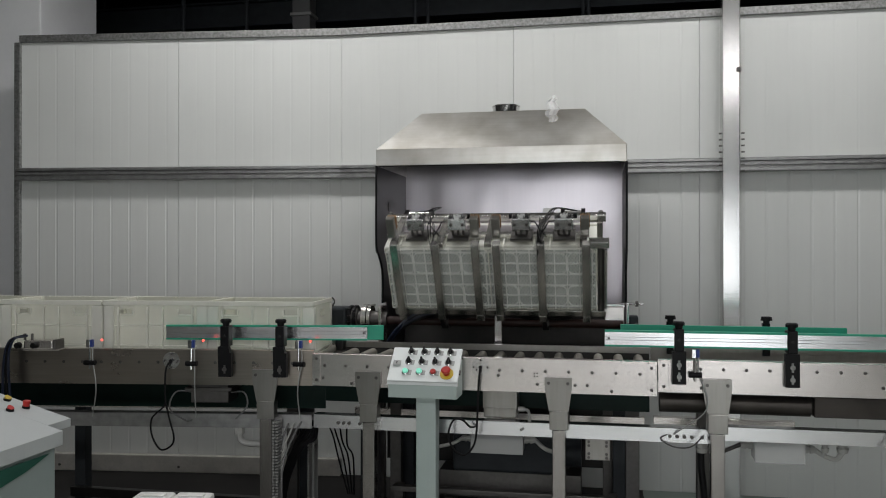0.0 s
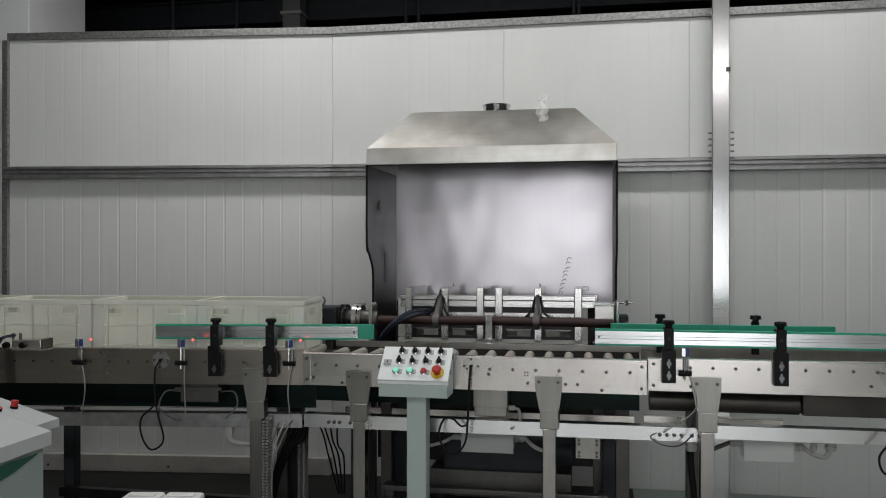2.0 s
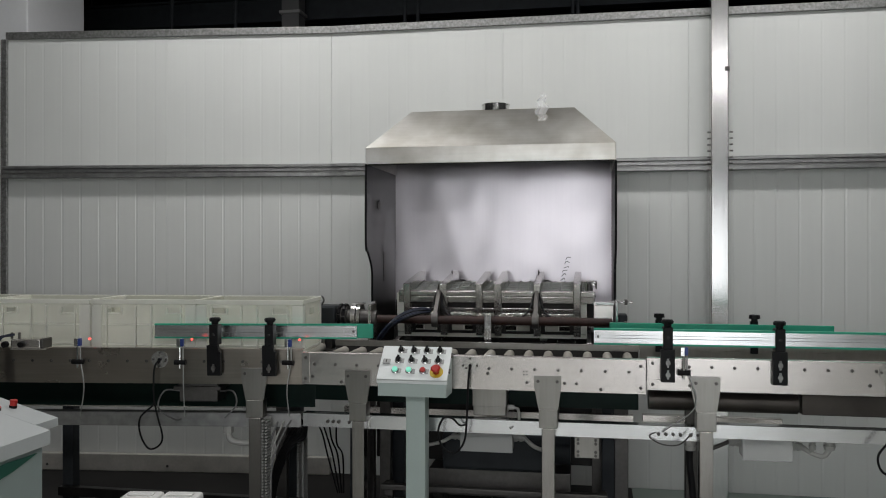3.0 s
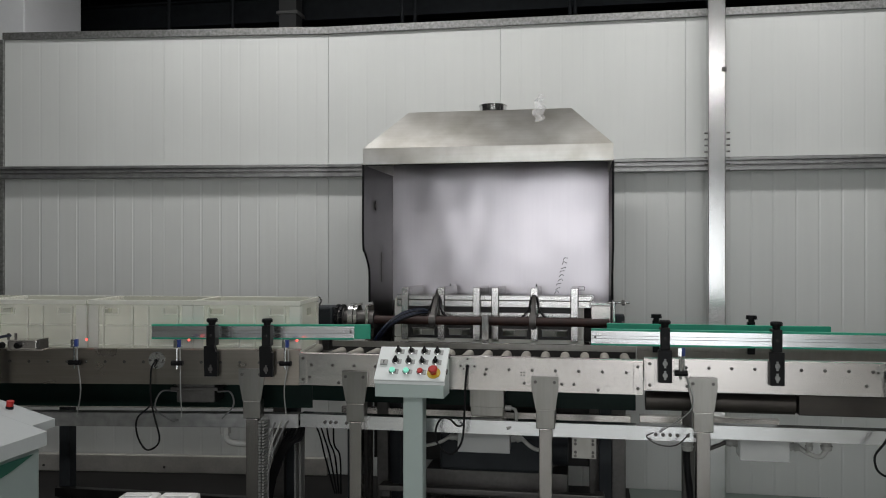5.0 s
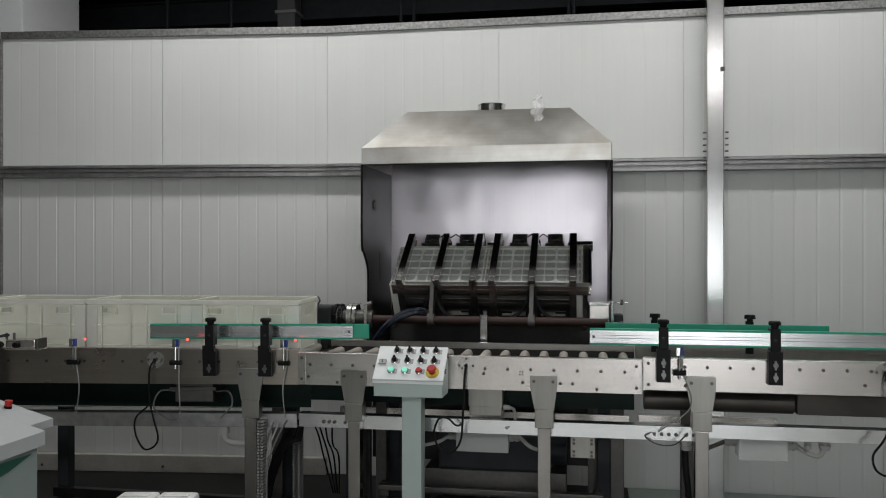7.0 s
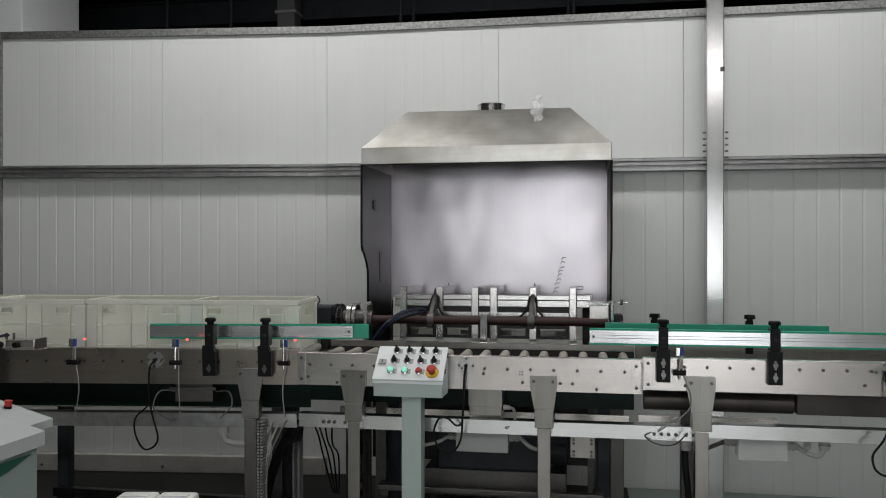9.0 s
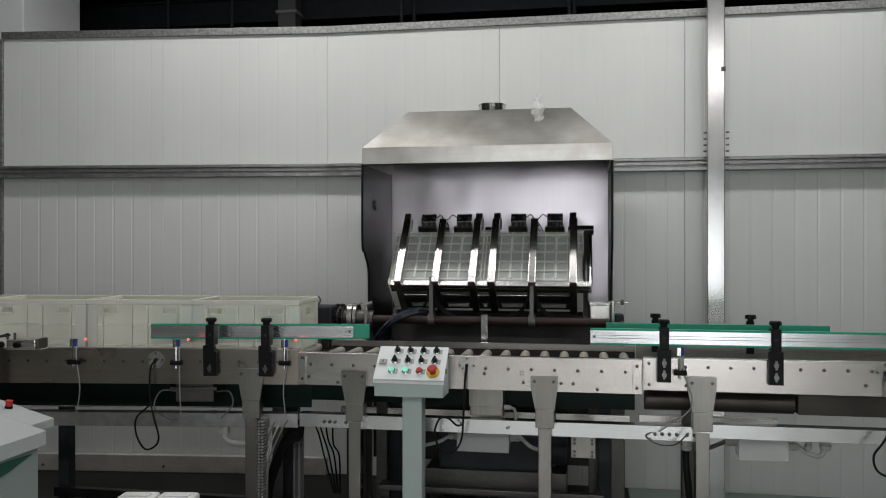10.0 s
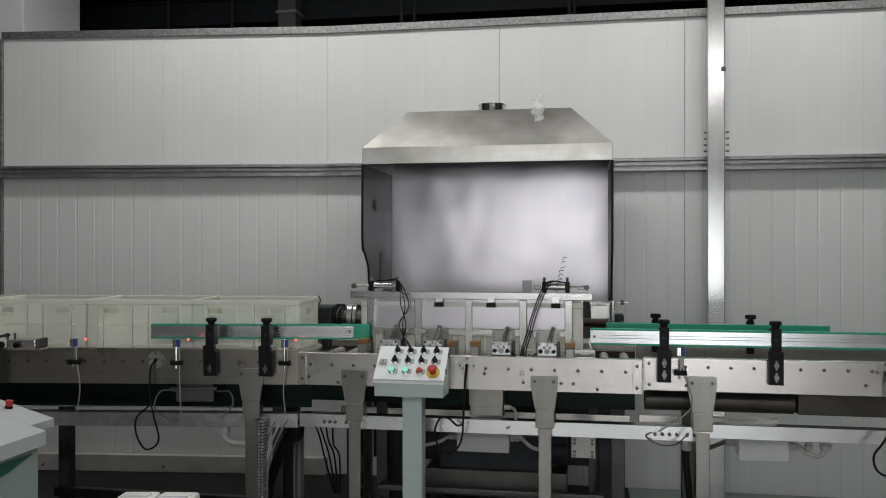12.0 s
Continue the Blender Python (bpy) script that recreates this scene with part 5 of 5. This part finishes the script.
loose_cable([(0.34, 4.255, 0.785), (0.30, 4.24, 0.76), (0.36, 4.22, 0.728), (0.44, 4.20, 0.735), (0.50, 4.175, 0.80)], 0.0035, STEEL_DARK, "thin grey sensor cable")
for j in range(3):
    loose_cable([(-1.655 + 0.035 * j, 4.25, 0.775), (-1.665 + 0.030 * j, 4.22, 0.735), (-1.69 + 0.018 * j, 4.20, 0.64 - 0.01 * j), (-1.692 + 0.008 * j, 4.19, 0.52), (-1.678, 4.185, 0.36 - 0.02 * j), (-1.675, 4.18, 0.05)], 0.0055, NYLON if j == 1 else CONE, "grey conduit running down the leg")
for j in range(5):
    loose_cable([(-1.60 + 0.012 * j, 4.40, 0.745), (-1.63 + 0.014 * j, 4.38 + 0.01 * j, 0.69 - 0.012 * j), (-1.69 + 0.012 * j, 4.42, 0.60), (-1.755 + 0.010 * j, 4.45, 0.47), (-1.80 + 0.006 * j, 4.5, 0.32), (-1.82, 4.52, 0.05)], 0.010, RUBBER, "black hose bundle sagging under the conveyor")
for j in range(4):
    loose_cable([(-1.56 + 0.05 * j, 4.5, 0.76), (-1.50 + 0.03 * j, 4.5, 0.66 - 0.02 * j), (-1.47 + 0.03 * j, 4.52, 0.52), (-1.42 + 0.012 * j, 4.55, 0.30)], 0.005, BLACK, "thin black cable under the conveyor")
for j in range(3):
    loose_cable([(-1.55, 4.46 + 0.02 * j, 0.72 - 0.01 * j), (-1.40, 4.46, 0.705 + 0.012 * j), (-1.25, 4.47, 0.70 + 0.01 * j), (-1.12, 4.48, 0.72)], 0.009, BLACK, "black cable bundle along the frame")
el = thing("conduit_elbow", BEND_C @ pose(-0.40, 0.09, 0.70), "grey conduit elbow below the cable channel", "conduit")
part("nut", cyl(B(), (0, 0, 0.035), (0, 0, -0.005), 0.030, seg=8), NYLON, el, local=True)
part("elbow", tube(B(), [(0, 0, 0), (0.01, 0, -0.04), (0.05, 0, -0.058), (0.12, 0, -0.06)], 0.018, 10), NYLON, el, local=True, smooth=True)

# pneumatic stopper on the infeed conveyor
pv = thing("pneumatic_stopper", BEND_C @ pose(-1.425, -0.02, 1.165), "steel pneumatic stopper with black hose fittings", "pneumatic cylinder")
part("body", box(B(), -0.10, 0.06, -0.06, 0.04, 0.006, 0.052, 0.006), STEEL_PLATE, pv, local=True)
part("end_block", box(B(), 0.0605, 0.075, -0.058, 0.038, 0.004, 0.056, 0.003), STEEL_DARK, pv, local=True)
part("base", box(B(), -0.11, 0.09, -0.05, 0.045, -0.004, 0.0055, 0.002), STEEL_PLATE, pv, local=True)
for x in (-0.125, -0.035):
    part("port", cyl(B(), (x, -0.06, 0.026), (x, -0.085, 0.026), 0.018, 0.015, seg=14), BLACK, pv, local=True, smooth=True)
for x in (-0.115, -0.075):
    part("air_fitting", cyl(B(), (x, -0.02, 0.05), (x, -0.02, 0.085), 0.007, seg=8), STEEL_DARK, pv, local=True)
for j in range(3):
    part("air_hose", tube(B(), [(-0.115 + 0.01 * j, -0.03, 0.075), (-0.165 - 0.008 * j, -0.05, 0.05), (-0.185 - 0.012 * j, -0.06, -0.06), (-0.175 - 0.02 * j, -0.06, -0.25), (-0.19 - 0.012 * j, -0.05, -0.42)], 0.007, 6), BLUE_HOSE if j != 1 else BLACK, pv, local=True, smooth=True)

# stack of white trays
M_T = pose(-1.80, 3.20, 0, 0, 0, 8)
for k in range(12):
    t = thing("white_tray", M_T @ pose(0.003 * (k % 3), 0.002 * (k % 2), 0.054 * k), "white moulded plastic tray in a stack", "tray", "tray stack")
    for cx in (-0.085, 0.085):
        bm = B()
        box(bm, cx - 0.082, cx + 0.082, -0.12, 0.12, 0.0, 0.053, 0.014)
        part("cell", bm, TRAY, t, local=True, smooth=True)
        if k == 11:
            for j in range(3):
                part("cell_ridge", box(B(), cx - 0.055, cx + 0.055, -0.085 + 0.06 * j, -0.045 + 0.06 * j, 0.0535, 0.060, 0.003), TRAY, t, local=True)

# clear film snagged on the hood, and marker strokes on the back sheet
film_ = thing("plastic_film", pose(-0.29, 5.2, 2.52), "crumpled scrap of clear plastic film", "plastic film")
bm = B()
prev = None
for i in range(9):
    z = 2.50 + i * 0.023
    w = 0.035 * (1.1 - abs(i - 3) / 7)
    row = [bm.verts.new((-0.29 + w * (j - 1.5) / 1.5 + 0.012 * math.sin(i * 1.9), 5.165 + 0.012 * i + 0.012 * math.sin(3 * j + i * 1.7), z)) for j in range(4)]
    if prev:
        for j in range(3):
            bm.faces.new((prev[j], prev[j + 1], row[j + 1], row[j]))
    prev = row
sheet = part("sheet", bm, FILM, film_, smooth=True)
mk = thing("marker_note", pose(-0.17, HB - 0.008, 1.5), "illegible black marker strokes on the steel sheet", "marker strokes")
for k in range(9):
    z, x = 1.395 + 0.029 * k, -0.20 + 0.0075 * k
    part("stroke", tube(B(), [(x - 0.016, HB - 0.008, z - 0.004), (x + 0.014 * math.sin(2.3 * k), HB - 0.008, z + 0.012 + 0.006 * math.cos(1.7 * k)), (x + 0.016, HB - 0.008, z + 0.006 * (k % 3))], 0.0026, 5, 3), INK, mk)
for cx, cz in ((-0.33, 1.43), (-0.03, 1.43)):
    part("stroke", tube(B(), [(cx + 0.022 * math.cos(a), HB - 0.008, cz + 0.014 * math.sin(a) + 0.004 * math.sin(3 * a)) for a in [0.7 * i for i in range(11)]], 0.0022, 5, 3), INK, mk)


# ---- motion of the tipping frame ----
TILT = [(0, 60), (.1, 67.5), (.2, 75), (.3, 82), (.4, 88), (.5, 95), (.6, 104), (.7, 115), (.8, 127), (.9, 135), (1.0, 141), (1.1, 149), (1.2, 157.5),
        (1.3, 163.5), (1.4, 171), (1.5, 177.5), (1.6, 180.5), (1.8, 181), (2.85, 181), (2.95, 176), (3.0, 172.5), (3.1, 166.5), (3.2, 159), (3.4, 151), (3.7, 145), (3.9, 146),
        (4.1, 155), (4.3, 167), (4.5, 177), (4.65, 181), (6.0, 181), (6.1, 178), (6.2, 170), (6.3, 166), (6.4, 158), (6.5, 153), (6.6, 149), (6.7, 147), (6.8, 145),
        (6.9, 144), (7.0, 144.5), (7.1, 147), (7.2, 153.5), (7.4, 166), (7.6, 177), (7.75, 181), (9.15, 181), (9.25, 179), (9.3, 177), (9.4, 169), (9.5, 163), (9.6, 156.5),
        (9.7, 151), (9.8, 142), (9.9, 137), (10.0, 129), (10.1, 121), (10.2, 109), (10.3, 99), (10.4, 92), (10.5, 89.5), (10.6, 87), (10.7, 80), (10.8, 70.5), (10.9, 59),
        (11.0, 46.5), (11.1, 39), (11.2, 32), (11.3, 25), (11.4, 18), (11.5, 11), (11.6, 7.5), (11.7, 5.2), (11.8, 3), (11.9, 1.8), (12.0, 0.3)]


def motions():
    for ob in (tipper, *held):
        walk(ob, [(t, pose(*SHAFT, -a, 0, 0)) for t, a in TILT])


motions()
